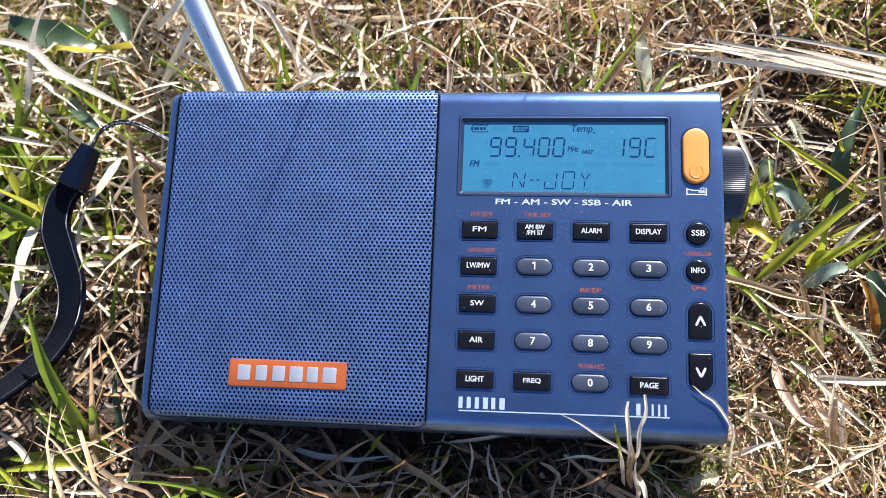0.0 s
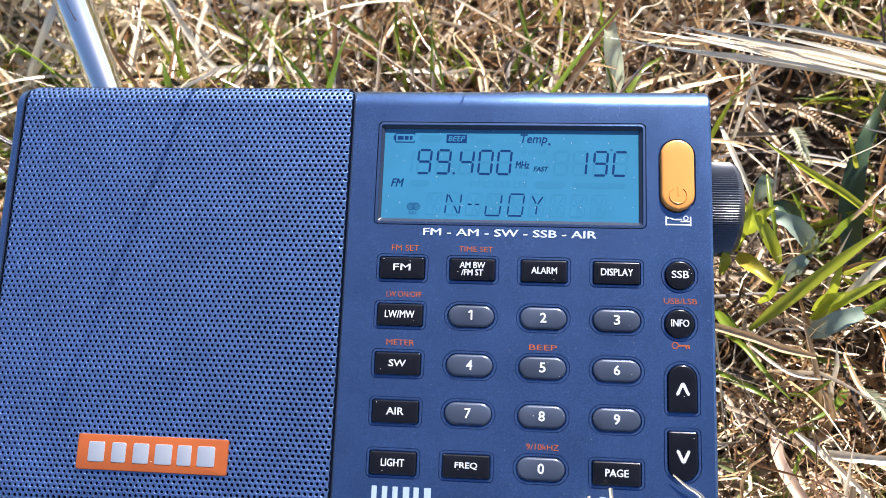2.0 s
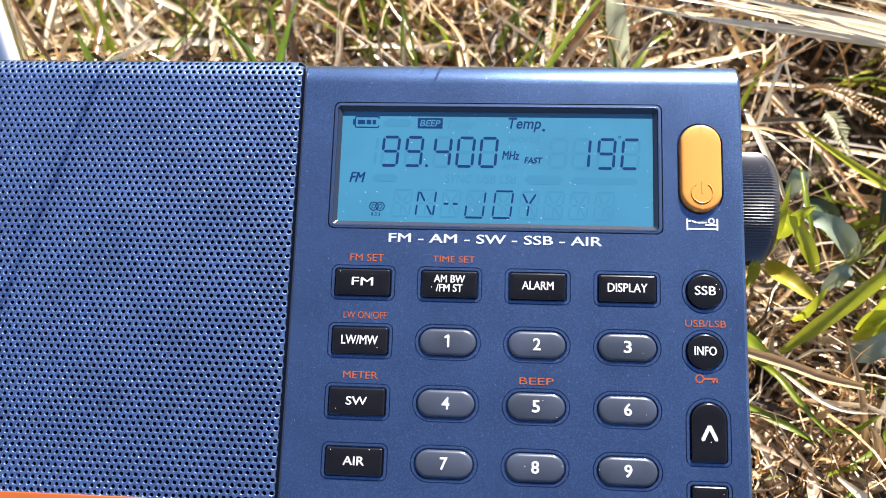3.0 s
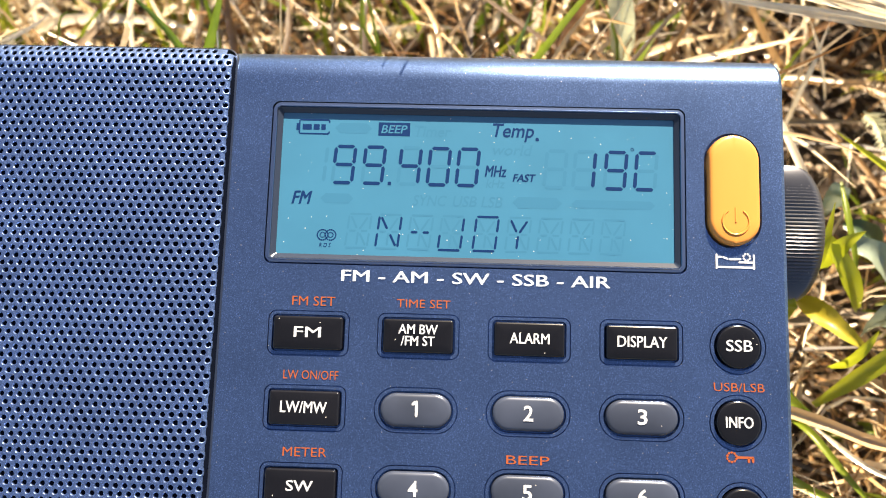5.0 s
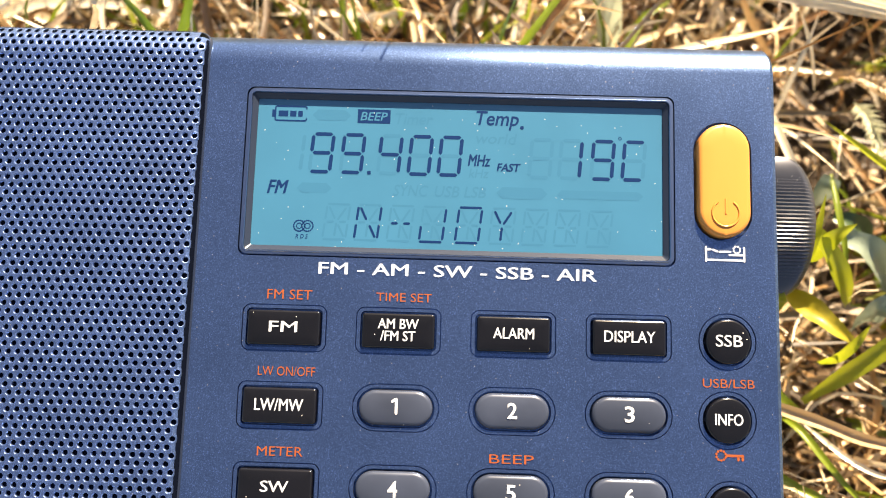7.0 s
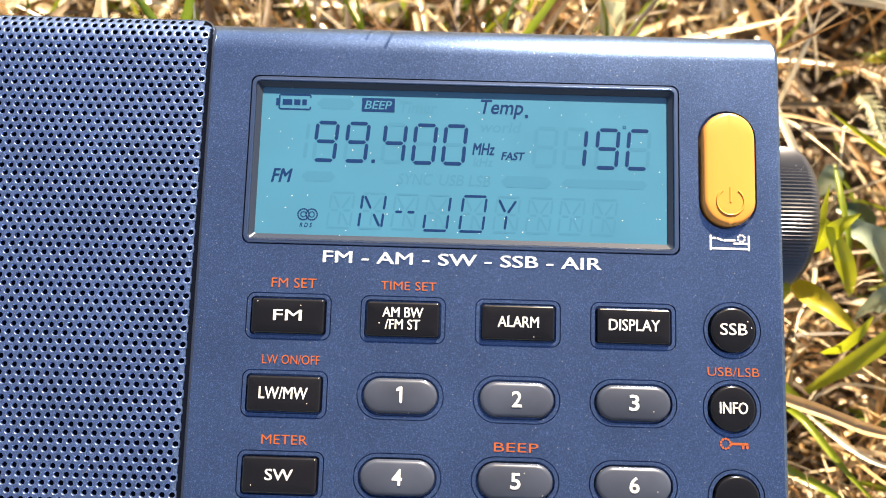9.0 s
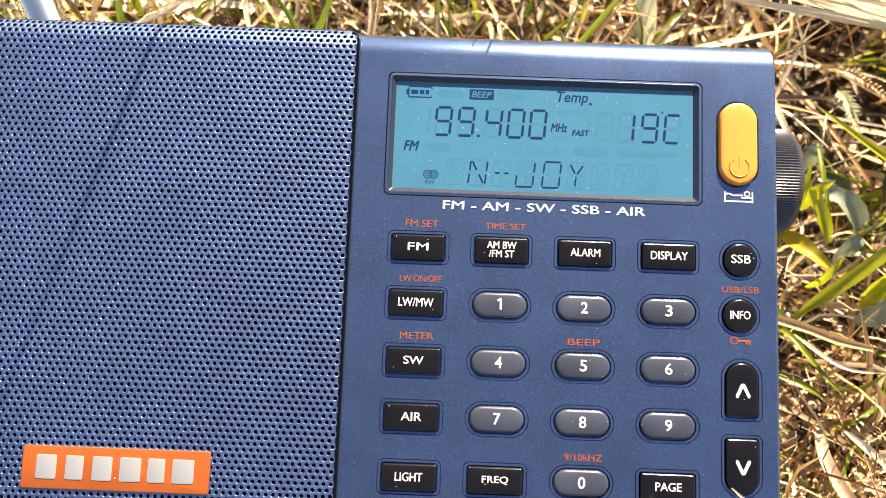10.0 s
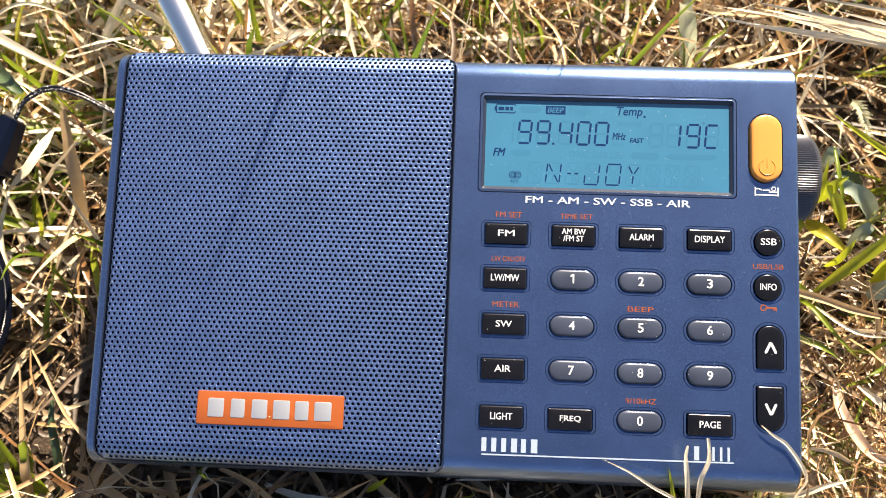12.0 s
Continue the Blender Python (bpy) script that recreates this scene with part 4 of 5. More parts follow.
def thinned(roots, keep=0.4):
    """Fewer blades below and close beside the radio, and on the two bare patches of soil."""
    x, y = roots[:, 0], roots[:, 1]
    low = ((y < -0.03) & (x < 0.065)) | ((x > -0.112) & (x < -0.07) & (y < 0.05)) | ((x < -0.07) & (y < 0.0))
    bare = (np.hypot(x - 0.094, y + 0.046) < 0.034) | (np.hypot(x - 0.105, y - 0.062) < 0.03)
    side = (x > 0.073) & (x < 0.14) & (y > -0.06) & (y < 0.045)
    tuft = (x > 0.078) & (x < 0.128) & (y > -0.012) & (y < 0.050)
    corner = (x < -0.07) & (y < -0.03)
    gap = (x > -0.115) & (x < -0.07) & (y < -0.012)
    dim = (x < -0.106) & (y > -0.03) & (y < 0.042)
    chance = np.where(gap | dim, np.where(dim, 0.4, 0.25) * keep, np.where(low, keep * np.where(corner, 0.13, 0.75), np.where(bare, 0.10, np.where(tuft, 0.16, np.where(side, 0.4, 0.92)))))
    return roots[rng.uniform(0, 1, len(roots)) < chance]


# under-layer of old grass; its darkened colour adds to the shade in the gaps
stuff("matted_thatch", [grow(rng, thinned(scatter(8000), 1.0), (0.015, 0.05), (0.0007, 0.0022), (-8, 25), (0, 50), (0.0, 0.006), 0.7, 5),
                        grow(rng, ringed(6000, 0.19, 0.45), (0.03, 0.07), (0.0012, 0.003), (-8, 30), (0, 50), (0.0, 0.008), 0.7, 4)], THATCH, "matted layer of old brown grass over the soil, coloured darker to deepen the shade between blades")
stuff("dry_grass", [grow(rng, thinned(clumped(3900, 420, 0.009), 0.3), (0.012, 0.048), (0.0005, 0.0016), (5, 70), (20, 110), (0.001, 0.008), 0.55, 8),
                    grow(rng, thinned(scatter(1900), 0.45), (0.02, 0.07), (0.0006, 0.0019), (-4, 20), (0, 30), (0.005, 0.014), 0.35, 8),
                    grow(rng, thinned(clumped(1300, 130, 0.006), 0.3), (0.018, 0.04), (0.0006, 0.0016), (45, 88), (0, 60), (0.0, 0.004), 0.35, 7),
                    grow(rng, ringed(6000, 0.19, 0.5), (0.03, 0.08), (0.0012, 0.003), (5, 75), (20, 100), (0.001, 0.01), 0.6, 4),
                    grow(rng, fading(20000, 0.45, 2.6), (0.04, 0.11), (0.003, 0.007), (5, 75), (20, 100), (0.001, 0.01), 0.6, 3)], STRAW, "tangled pale dry grass and straw")
stuff("bleached_grass", [grow(rng, thinned(clumped(620, 150, 0.012), 0.2), (0.02, 0.065), (0.0008, 0.0023), (-3, 40), (0, 60), (0.006, 0.014), 0.4, 9, 0.2),
                         grow(rng, thinned(clumped(480, 90, 0.012, -0.19, -0.06, 0.045, 0.13), 0.9), (0.02, 0.06), (0.0008, 0.0021), (-3, 45), (0, 60), (0.006, 0.016), 0.4, 9, 0.2),
                         grow(rng, clumped(60, 18, 0.007, -0.104, -0.078, 0.005, 0.05), (0.015, 0.05), (0.0007, 0.0018), (-3, 50), (0, 60), (0.004, 0.012), 0.5, 9, 0.2)], PALE, "bleached wide straw blades on top of the grass")
stuff("straw_litter", [grow(rng, thinned(scatter(3800), 0.7), (0.004, 0.016), (0.0004, 0.0015), (-25, 45), (-20, 40), (0.004, 0.014), 0.6, 3, 0.3, 0.4),
                       grow(rng, clumped(800, 70, 0.008, 0.070, 0.135, -0.080, 0.03), (0.004, 0.018), (0.0003, 0.0012), (-25, 45), (-20, 60), (0.004, 0.012), 0.8, 4, 0.3, 0.5)], STRAW, "short broken bits of straw litter")
stuff("fine_dry_fibres", [grow(rng, thinned(scatter(3500), 0.8), (0.012, 0.04), (0.0002, 0.0006), (-5, 60), (10, 120), (0.002, 0.013), 1.2, 6),
                          grow(rng, clumped(380, 40, 0.010, 0.072, 0.135, -0.080, 0.02), (0.010, 0.04), (0.0002, 0.0007), (-5, 50), (10, 90), (0.003, 0.012), 1.0, 7)], STRAW, "fine dry root fibres and grass threads")
stuff("green_grass", [grow(rng, thinned(clumped(900, 150, 0.006), 0.6), (0.015, 0.042), (0.0008, 0.0022), (25, 85), (10, 90), (0.0, 0.004), 0.3, 7, 0.35),
                      grow(rng, clumped(60, 8, 0.009, 0.082, 0.15, -0.02, 0.05), (0.015, 0.04), (0.0008, 0.0020), (15, 80), (10, 80), (0.002, 0.008), 0.3, 8, 0.35),
                      grow(rng, clumped(160, 12, 0.008, -0.19, -0.09, 0.0, 0.12), (0.02, 0.05), (0.0016, 0.0036), (15, 80), (10, 80), (0.002, 0.008), 0.25, 8, 0.35),
                      grow(rng, ringed(2500, 0.19, 0.5), (0.02, 0.06), (0.0015, 0.0035), (25, 85), (10, 90), (0.0, 0.004), 0.3, 4),
                      grow(rng, fading(12000, 0.45, 2.6), (0.03, 0.08), (0.003, 0.006), (25, 85), (10, 90), (0.0, 0.004), 0.3, 3),
                      grow(rng, clumped(420, 60, 0.005, -0.16, 0.15, 0.055, 0.14), (0.010, 0.032), (0.0006, 0.0017), (25, 88), (10, 80), (0.004, 0.010), 0.3, 6, 0.35)], GREEN, "sparse fresh green grass blades")
stuff("moss", [grow(rng, clumped(1500, 34, 0.004, 0.070, 0.13, -0.080, -0.02), (0.002, 0.006), (0.0004, 0.0010), (0, 80), (0, 60), (0.002, 0.009), 0.5, 3),
               grow(rng, clumped(500, 16, 0.004, -0.18, -0.08, 0.02, 0.12), (0.002, 0.006), (0.0004, 0.0010), (0, 80), (0, 60), (0.002, 0.010), 0.5, 3)], MOSS, "small sprigs of yellow-green moss", "moss")


# ---- single plants that stand out ----
def leaf_mesh(name, ctrl, wide, mat, fold=0.25, ripple=0.0, n=18, stem=0.4, blunt=0.0, roll=(0.0, 0.0), seed=1):
    """One blade or leaf along control points in centimetres of the radio's frame: creased, ribbed and tapering, a single thin sheet as grass is."""
    pts = curve_points([to_world(*c) for c in ctrl], n)
    rings = []
    for i, p in enumerate(pts):
        t = i / (n - 1)
        d = (pts[min(i + 1, n - 1)] - pts[max(i - 1, 0)]).normalized()
        s = d.cross(Vector((0, -0.26, 0.97))).normalized()
        u = s.cross(d)
        a = radians(roll[0] + (roll[1] - roll[0]) * t)
        s, u = s * math.cos(a) + u * math.sin(a), u * math.cos(a) - s * math.sin(a)
        half = wide * C / 2 * min(stem + t * 3.0, 1.0) * max(1 - max(t - 0.45, 0) ** 1.7 / 0.55 ** 1.7 * (1 - blunt), 0.03)
        half *= 1 + 0.12 * noise.noise((seed * 3.1, t * 6, 0.2))
        wave = ripple * C * noise.noise((seed * 1.7, t * 5, 4.4))
        side = (-1.0, -0.66, -0.33, 0.0, 0.33, 0.66, 1.0)
        rib = 0.004 * C
        rings.append([tuple(p + s * (x * half) + u * (abs(x) ** 1.5 * half * fold * 2 + wave * x + rib * (k % 2))) for k, x in enumerate(side)])
    m = len(rings[0])
    v = [q for ring in rings for q in ring]
    f = [(a * m + i, a * m + i + 1, (a + 1) * m + i + 1, (a + 1) * m + i) for a in range(n - 1) for i in range(m - 1)]
    return mesh_of(name, v, f, mat, 60)


def plant_thing(name, label, category, parts, group=""):
    """One plant: a part for each of its blades."""
    root = tagged(new(name), label, category, group)
    root.location = to_world(*parts[0][1][0])
    bpy.context.view_layer.update()
    for i, (kind, ctrl, wide, mat, *more) in enumerate(parts):
        me = leaf_mesh(kind, ctrl, wide, mat, seed=i + len(name), **(more[0] if more else {}))
        ob = part(kind, me, root)
        ob.matrix_parent_inverse = Matrix.Translation(-root.location)
    return root


def build_bundle():
    r = random.Random(11)
    parts = []
    for k in range(11):
        a, b = r.uniform(0, 1), r.uniform(-1, 1)
        y1, y0, end = 4.45 + 1.0 * a, 5.75 + 0.95 * a + 0.08 * b, 6.3 + r.uniform(0, 2.6)
        if k > 7:
            end -= 1.2
        pts = [(14.8 + (end - 14.8) * t, y1 + (y0 - y1) * t + r.uniform(-0.05, 0.05), -2.0 + 0.65 * t + r.uniform(-0.1, 0.1)) for t in (0.0, 0.35, 0.7, 1.0)]
        parts.append(("stalk", tuple(pts), r.choice((0.09, 0.12, 0.16, 0.22)), PALE, dict(fold=0.1, stem=0.9, roll=(r.uniform(-20, 35), r.uniform(-20, 35)))))
    plant_thing("straw_bundle", "bleached flattened straw stalks lying across the grass", "straw", parts)


build_bundle()
plant_thing("weed_leaf", "pale grey-green weed leaf standing in dry grass", "leaf", [
    ("blade", ((5.85, 5.5, -3.4), (5.75, 6.0, -2.9), (5.65, 6.5, -2.6), (5.6, 7.1, -2.6)), 0.42, PALE_LEAF, dict(blunt=0.5, ripple=0.12)),
])
plant_thing("green_tuft", "fresh green grass blades growing over the strap", "grass", [
    ("blade", ((-9.5, -5.6, -2.6), (-9.9, -4.6, -1.6), (-10.5, -3.2, -0.8), (-11.0, -1.7, -0.4)), 0.46, GREEN, dict(fold=0.3)),
    ("blade", ((-9.3, -5.7, -2.6), (-10.0, -5.2, -2.0), (-10.9, -4.6, -1.7), (-11.5, -3.9, -1.7)), 0.26, GREEN),
    ("blade", ((-9.4, -5.7, -2.6), (-10.4, -5.75, -2.2), (-11.4, -5.8, -2.1), (-12.4, -5.9, -2.2)), 0.36, GREEN),
    ("blade", ((-11.6, -6.9, -2.6), (-12.0, -6.4, -2.0), (-12.6, -5.8, -1.7), (-13.2, -5.0, -1.7)), 0.36, GREEN),
    ("blade", ((-9.1, -5.6, -2.7), (-8.9, -4.8, -2.2), (-9.0, -3.9, -1.9), (-9.05, -3.2, -1.9)), 0.22, LEAF),
])
plant_thing("weed_leaf", "long dark green weed leaf among dry grass", "leaf", [
    ("blade", ((11.48, 1.04, -4.20), (11.22, 2.37, -3.49), (11.27, 3.71, -3.01), (11.96, 5.44, -2.75)), 0.46, LEAF, dict(fold=0.2, ripple=0.4, blunt=0.35, stem=0.5, roll=(-15, 25))),
])
plant_thing("weed_leaf", "glossy grey-green weed leaves beside the knob", "leaf", [
    ("blade", ((10.16, 1.54, -2.90), (9.84, 1.83, -2.39), (9.45, 2.09, -2.11), (9.00, 2.27, -2.05)), 0.42, GLOSS_LEAF, dict(fold=0.2, ripple=0.1, blunt=0.5)),
    ("blade", ((9.52, 0.91, -2.80), (9.46, 1.02, -2.26), (9.51, 1.17, -1.94), (9.66, 1.30, -1.85)), 0.34, GLOSS_LEAF, dict(fold=0.15, blunt=0.6)),
    ("blade", ((9.08, 2.80, -3.20), (9.00, 2.91, -2.66), (8.98, 3.02, -2.34), (9.05, 3.18, -2.25)), 0.4, GLOSS_LEAF, dict(fold=0.2, blunt=0.6)),
    ("blade", ((9.93, -0.27, -2.70), (10.16, -0.10, -2.26), (10.45, 0.06, -2.04), (10.84, 0.19, -2.05)), 0.4, GLOSS_LEAF, dict(fold=0.15, blunt=0.6)),
    ("blade", ((9.96, 2.27, -3.00), (9.62, 2.44, -2.56), (9.34, 2.51, -2.34), (9.09, 2.57, -2.35)), 0.3, LEAF, dict(blunt=0.5)),
])
plant_thing("moss_sprig", "yellow-green feathery moss sprig beside the knob", "moss", [
    ("blade", ((9.51, 1.34, -2.30), (9.65, 1.39, -1.83), (9.86, 1.55, -1.58), (10.12, 1.76, -1.55)), 0.1, MOSS, dict(ripple=0.1)),
    ("blade", ((9.74, 1.41, -2.20), (9.54, 1.43, -1.73), (9.49, 1.46, -1.48), (9.57, 1.58, -1.45)), 0.1, MOSS),
    ("blade", ((9.92, 1.54, -2.20), (9.74, 1.61, -1.73), (9.70, 1.65, -1.48), (9.78, 1.76, -1.45)), 0.1, MOSS),
    ("blade", ((10.06, 1.63, -2.20), (9.95, 1.74, -1.73), (9.93, 1.77, -1.48), (9.98, 1.88, -1.45)), 0.1, MOSS),
    ("blade", ((9.86, 1.48, -2.20), (9.85, 1.34, -1.73), (9.88, 1.35, -1.48), (9.99, 1.43, -1.45)), 0.1, MOSS),
])
plant_thing("green_tuft", "bright yellow-green grass blades beside the radio", "grass", [
    ("blade", ((8.61, -0.21, -2.50), (9.35, 0.47, -1.86), (10.23, 1.23, -1.44), (11.22, 2.00, -1.25)), 0.26, FRESH, dict(fold=0.2)),
    ("blade", ((9.28, 1.26, -2.40), (8.96, 1.56, -1.86), (8.60, 2.01, -1.54), (8.30, 2.32, -1.45)), 0.30, FRESH, dict(fold=0.15, blunt=0.3)),
    ("blade", ((8.50, 1.89, -2.30), (8.58, 1.99, -1.76), (8.69, 2.14, -1.44), (8.95, 2.30, -1.35)), 0.25, FRESH, dict(fold=0.2)),
    ("blade", ((8.31, 1.36, -2.20), (8.50, 1.10, -1.83), (8.74, 0.86, -1.68), (9.11, 0.61, -1.75)), 0.3, YELLOW_LEAF, dict(ripple=0.1)),
    ("blade", ((8.78, 0.37, -2.30), (8.83, 0.47, -1.76), (8.93, 0.67, -1.44), (9.08, 0.89, -1.35)), 0.16, FRESH),
    ("blade", ((8.00, 0.97, -2.30), (7.92, 1.15, -1.79), (7.89, 1.24, -1.51), (7.91, 1.40, -1.45)), 0.26, FRESH),
    ("blade", ((8.31, 1.49, -2.30), (8.27, 1.74, -1.69), (8.33, 2.10, -1.31), (8.44, 2.67, -1.15)), 0.18, FRESH),
    ("blade", ((7.91, 0.20, -2.50), (7.99, -0.10, -2.09), (8.17, -0.31, -1.91), (8.42, -0.45, -1.95)), 0.22, GREEN),
    ("blade", ((9.99, 0.09, -2.70), (10.18, 0.30, -2.06), (10.71, 0.61, -1.64), (11.45, 1.03, -1.45)), 0.24, FRESH),
    ("blade", ((10.28, 0.26, -2.60), (10.54, 0.55, -2.03), (10.99, 1.09, -1.68), (11.63, 1.57, -1.55)), 0.2, PALE),
    ("blade", ((10.14, 0.34, -2.60), (10.17, 0.62, -1.99), (10.15, 0.84, -1.61), (10.25, 1.17, -1.45)), 0.22, FRESH),
    ("blade", ((10.02, 0.26, -2.60), (10.06, 0.40, -2.09), (10.21, 0.46, -1.81), (10.41, 0.58, -1.75)), 0.26, FRESH),
    ("blade", ((10.45, 1.82, -2.70), (10.51, 2.04, -2.19), (10.56, 2.13, -1.91), (10.71, 2.27, -1.85)), 0.16, GREEN),
    ("blade", ((11.00, 0.20, -2.60), (11.18, 0.35, -2.09), (11.40, 0.53, -1.81), (11.83, 0.83, -1.75)), 0.18, GREEN),
    ("blade", ((11.71, 2.33, -3.00), (10.75, 2.80, -2.39), (9.78, 3.27, -2.01), (8.76, 3.95, -1.85)), 0.18, FRESH, dict(fold=0.3)),
    ("blade", ((9.01, 3.21, -2.20), (8.98, 2.59, -1.96), (9.05, 2.04, -1.94), (9.17, 1.39, -2.15)), 0.1, GREEN),
    ("blade", ((8.15, -0.33, -2.60), (8.38, -0.61, -2.09), (8.79, -1.23, -1.81), (9.31, -1.80, -1.75)), 0.12, GREEN),
    ("blade", ((7.87, -1.12, -2.40), (8.21, -1.37, -2.03), (8.59, -1.55, -1.88), (9.02, -1.82, -1.95)), 0.14, GREEN),
    ("blade", ((9.51, -1.56, -2.90), (9.70, -1.57, -2.33), (9.88, -1.40, -1.98), (10.15, -1.18, -1.85)), 0.1, GREEN),
    ("blade", ((10.08, -3.04, -2.80), (9.68, -2.62, -2.36), (9.31, -3.22, -2.14), (9.13, -3.73, -2.15)), 0.08, GREEN),
    ("blade", ((10.03, -4.50, -2.80), (9.94, -4.19, -2.23), (9.86, -3.97, -1.88), (9.85, -3.83, -1.75)), 0.14, FRESH),
    ("blade", ((8.70, -5.27, -2.60), (8.62, -5.02, -2.09), (8.58, -4.86, -1.81), (8.58, -4.76, -1.75)), 0.12, FRESH),
])
plant_thing("straw", "thick grey-tan straw stalk leaning out beside the radio", "straw", [
    ("stalk", ((7.77, -0.22, -2.00), (8.42, -0.45, -1.66), (9.01, -0.67, -1.54), (9.69, -0.80, -1.65)), 0.18, STALK, dict(fold=0.45, stem=0.95, blunt=0.5)),
    ("stalk", ((8.63, -0.56, -2.50), (9.02, -0.97, -2.09), (9.45, -1.20, -1.91), (10.16, -1.25, -1.95)), 0.08, PALE),
])
plant_thing("straw", "upright tan grass stems in a dry clump", "straw", [
    ("stalk", ((10.40, -2.27, -3.40), (10.02, -1.57, -2.53), (9.73, -0.90, -1.88), (9.36, 0.06, -1.45)), 0.15, STALK, dict(fold=0.4, stem=0.9)),
    ("stalk", ((10.61, -1.95, -3.40), (10.29, -1.41, -2.59), (10.22, -0.94, -2.01), (10.11, -0.51, -1.65)), 0.13, PALE, dict(fold=0.4)),
    ("stalk", ((10.29, -2.50, -3.40), (10.21, -2.08, -2.66), (10.06, -1.75, -2.14), (9.84, -1.41, -1.85)), 0.26, STALK, dict(fold=0.4)),
])
plant_thing("husk", "curled pinkish dry husk lying in the grass", "husk", [
    ("blade", ((9.16, -2.27, -2.80), (9.08, -2.87, -2.38), (9.28, -3.44, -2.07), (9.56, -3.84, -1.90), (9.95, -4.03, -1.85)), 0.25, HUSK, dict(fold=0.35, blunt=0.75, stem=0.5)),
    ("blade", ((9.90, -3.20, -2.70), (9.97, -3.48, -2.16), (10.05, -3.75, -1.84), (10.12, -3.98, -1.75)), 0.22, HUSK, dict(fold=0.4, blunt=0.7)),
])
plant_thing("straw", "long bleached straws lying over the soil", "straw", [
    ("stalk", ((10.07, -2.77, -2.20), (10.47, -2.79, -1.86), (10.97, -2.82, -1.74), (11.62, -2.80, -1.85)), 0.2, PALE, dict(fold=0.3, stem=1.0, blunt=0.9)),
    ("stalk", ((9.38, -2.35, -2.10), (9.86, -2.80, -1.86), (10.57, -3.48, -1.84), (11.61, -4.38, -2.05)), 0.15, PALE, dict(fold=0.3)),
    ("stalk", ((10.61, -0.65, -2.60), (10.78, -1.43, -2.16), (11.24, -1.58, -1.94), (11.62, -1.71, -1.95)), 0.12, STALK),
    ("stalk", ((7.48, -4.91, -2.30), (7.95, -4.75, -1.86), (8.45, -4.51, -1.64), (9.16, -4.31, -1.65)), 0.13, PALE),
    ("stalk", ((9.24, -5.79, -2.20), (9.82, -5.41, -1.83), (10.59, -4.75, -1.68), (11.50, -4.30, -1.75)), 0.16, PALE),
])
plant_thing("broken_stalk", "broken brown grass stalk standing in splinters", "straw", [
    ("splinter", ((10.72, -5.37, -3.20), (10.41, -4.59, -2.29), (10.18, -4.01, -1.61), (10.09, -3.29, -1.15)), 0.22, STALK, dict(fold=0.3, stem=1.0, blunt=0.5)),
    ("splinter", ((10.83, -5.36, -3.20), (10.56, -4.73, -2.36), (10.41, -4.01, -1.74), (10.36, -3.38, -1.35)), 0.16, PALE, dict(fold=0.3, stem=1.0, blunt=0.5)),
    ("splinter", ((10.53, -5.66, -3.20), (10.21, -5.18, -2.49), (9.93, -4.80, -2.01), (9.69, -4.52, -1.75)), 0.18, STALK, dict(fold=0.3)),
    ("splinter", ((10.62, -5.51, -3.20), (10.28, -4.61, -2.39), (10.17, -3.74, -1.81), (10.33, -2.27, -1.45)), 0.12, PALE, dict(fold=0.3, stem=1.0)),
])
plant_thing("brown_leaf", "orange-brown withered leaf edge standing in grass", "leaf", [
    ("blade", ((11.96, -1.61, -3.20), (11.67, -1.07, -2.56), (11.41, -0.56, -2.14), (11.09, -0.09, -1.95)), 0.26, RUST, dict(fold=0.2)),
    ("blade", ((12.10, -1.75, -3.40), (11.90, -1.04, -2.79), (11.75, -0.49, -2.41), (11.51, 0.08, -2.25)), 0.55, LEAF, dict(fold=0.15, blunt=0.5)),
])
plant_thing("straw", "thin grey crossed grass stems over dark soil", "straw", [
    ("stalk", ((8.62, 4.32, -3.60), (8.65, 4.76, -2.89), (8.76, 5.24, -2.41), (8.92, 5.82, -2.15)), 0.09, PALE),
    ("stalk", ((9.43, 5.01, -3.60), (9.12, 5.29, -2.96), (8.88, 5.55, -2.54), (8.67, 5.97, -2.35)), 0.08, PALE),
    ("stalk", ((8.06, 4.36, -2.30), (8.23, 3.75, -2.13), (8.57, 2.96, -2.18), (8.87, 2.37, -2.45)), 0.13, PALE),
    ("stalk", ((10.46, 2.08, -2.70), (10.88, 2.33, -2.39), (11.30, 2.78, -2.31), (11.73, 3.17, -2.45)), 0.1, STALK),
    ("stalk", ((12.36, 1.03, -3.20), (12.03, 2.46, -2.56), (11.85, 3.60, -2.14), (11.20, 5.08, -1.95)), 0.14, STALK),
])
plant_thing("straw", "long bleached straw blade lying on the grass", "straw", [
    ("blade", ((-15.09, 7.00, -2.20), (-13.12, 6.55, -1.90), (-11.99, 5.71, -1.73), (-10.37, 4.88, -1.68), (-8.66, 4.07, -1.75)), 0.27, PALE, dict(fold=0.12)),
    ("blade", ((-13.27, 5.91, -2.40), (-12.14, 5.73, -1.96), (-11.12, 5.16, -1.74), (-10.15, 4.66, -1.75)), 0.12, PALE),
    ("blade", ((-11.87, 5.42, -2.30), (-11.22, 5.95, -1.89), (-10.40, 6.12, -1.71), (-9.39, 5.82, -1.75)), 0.1, PALE),
])
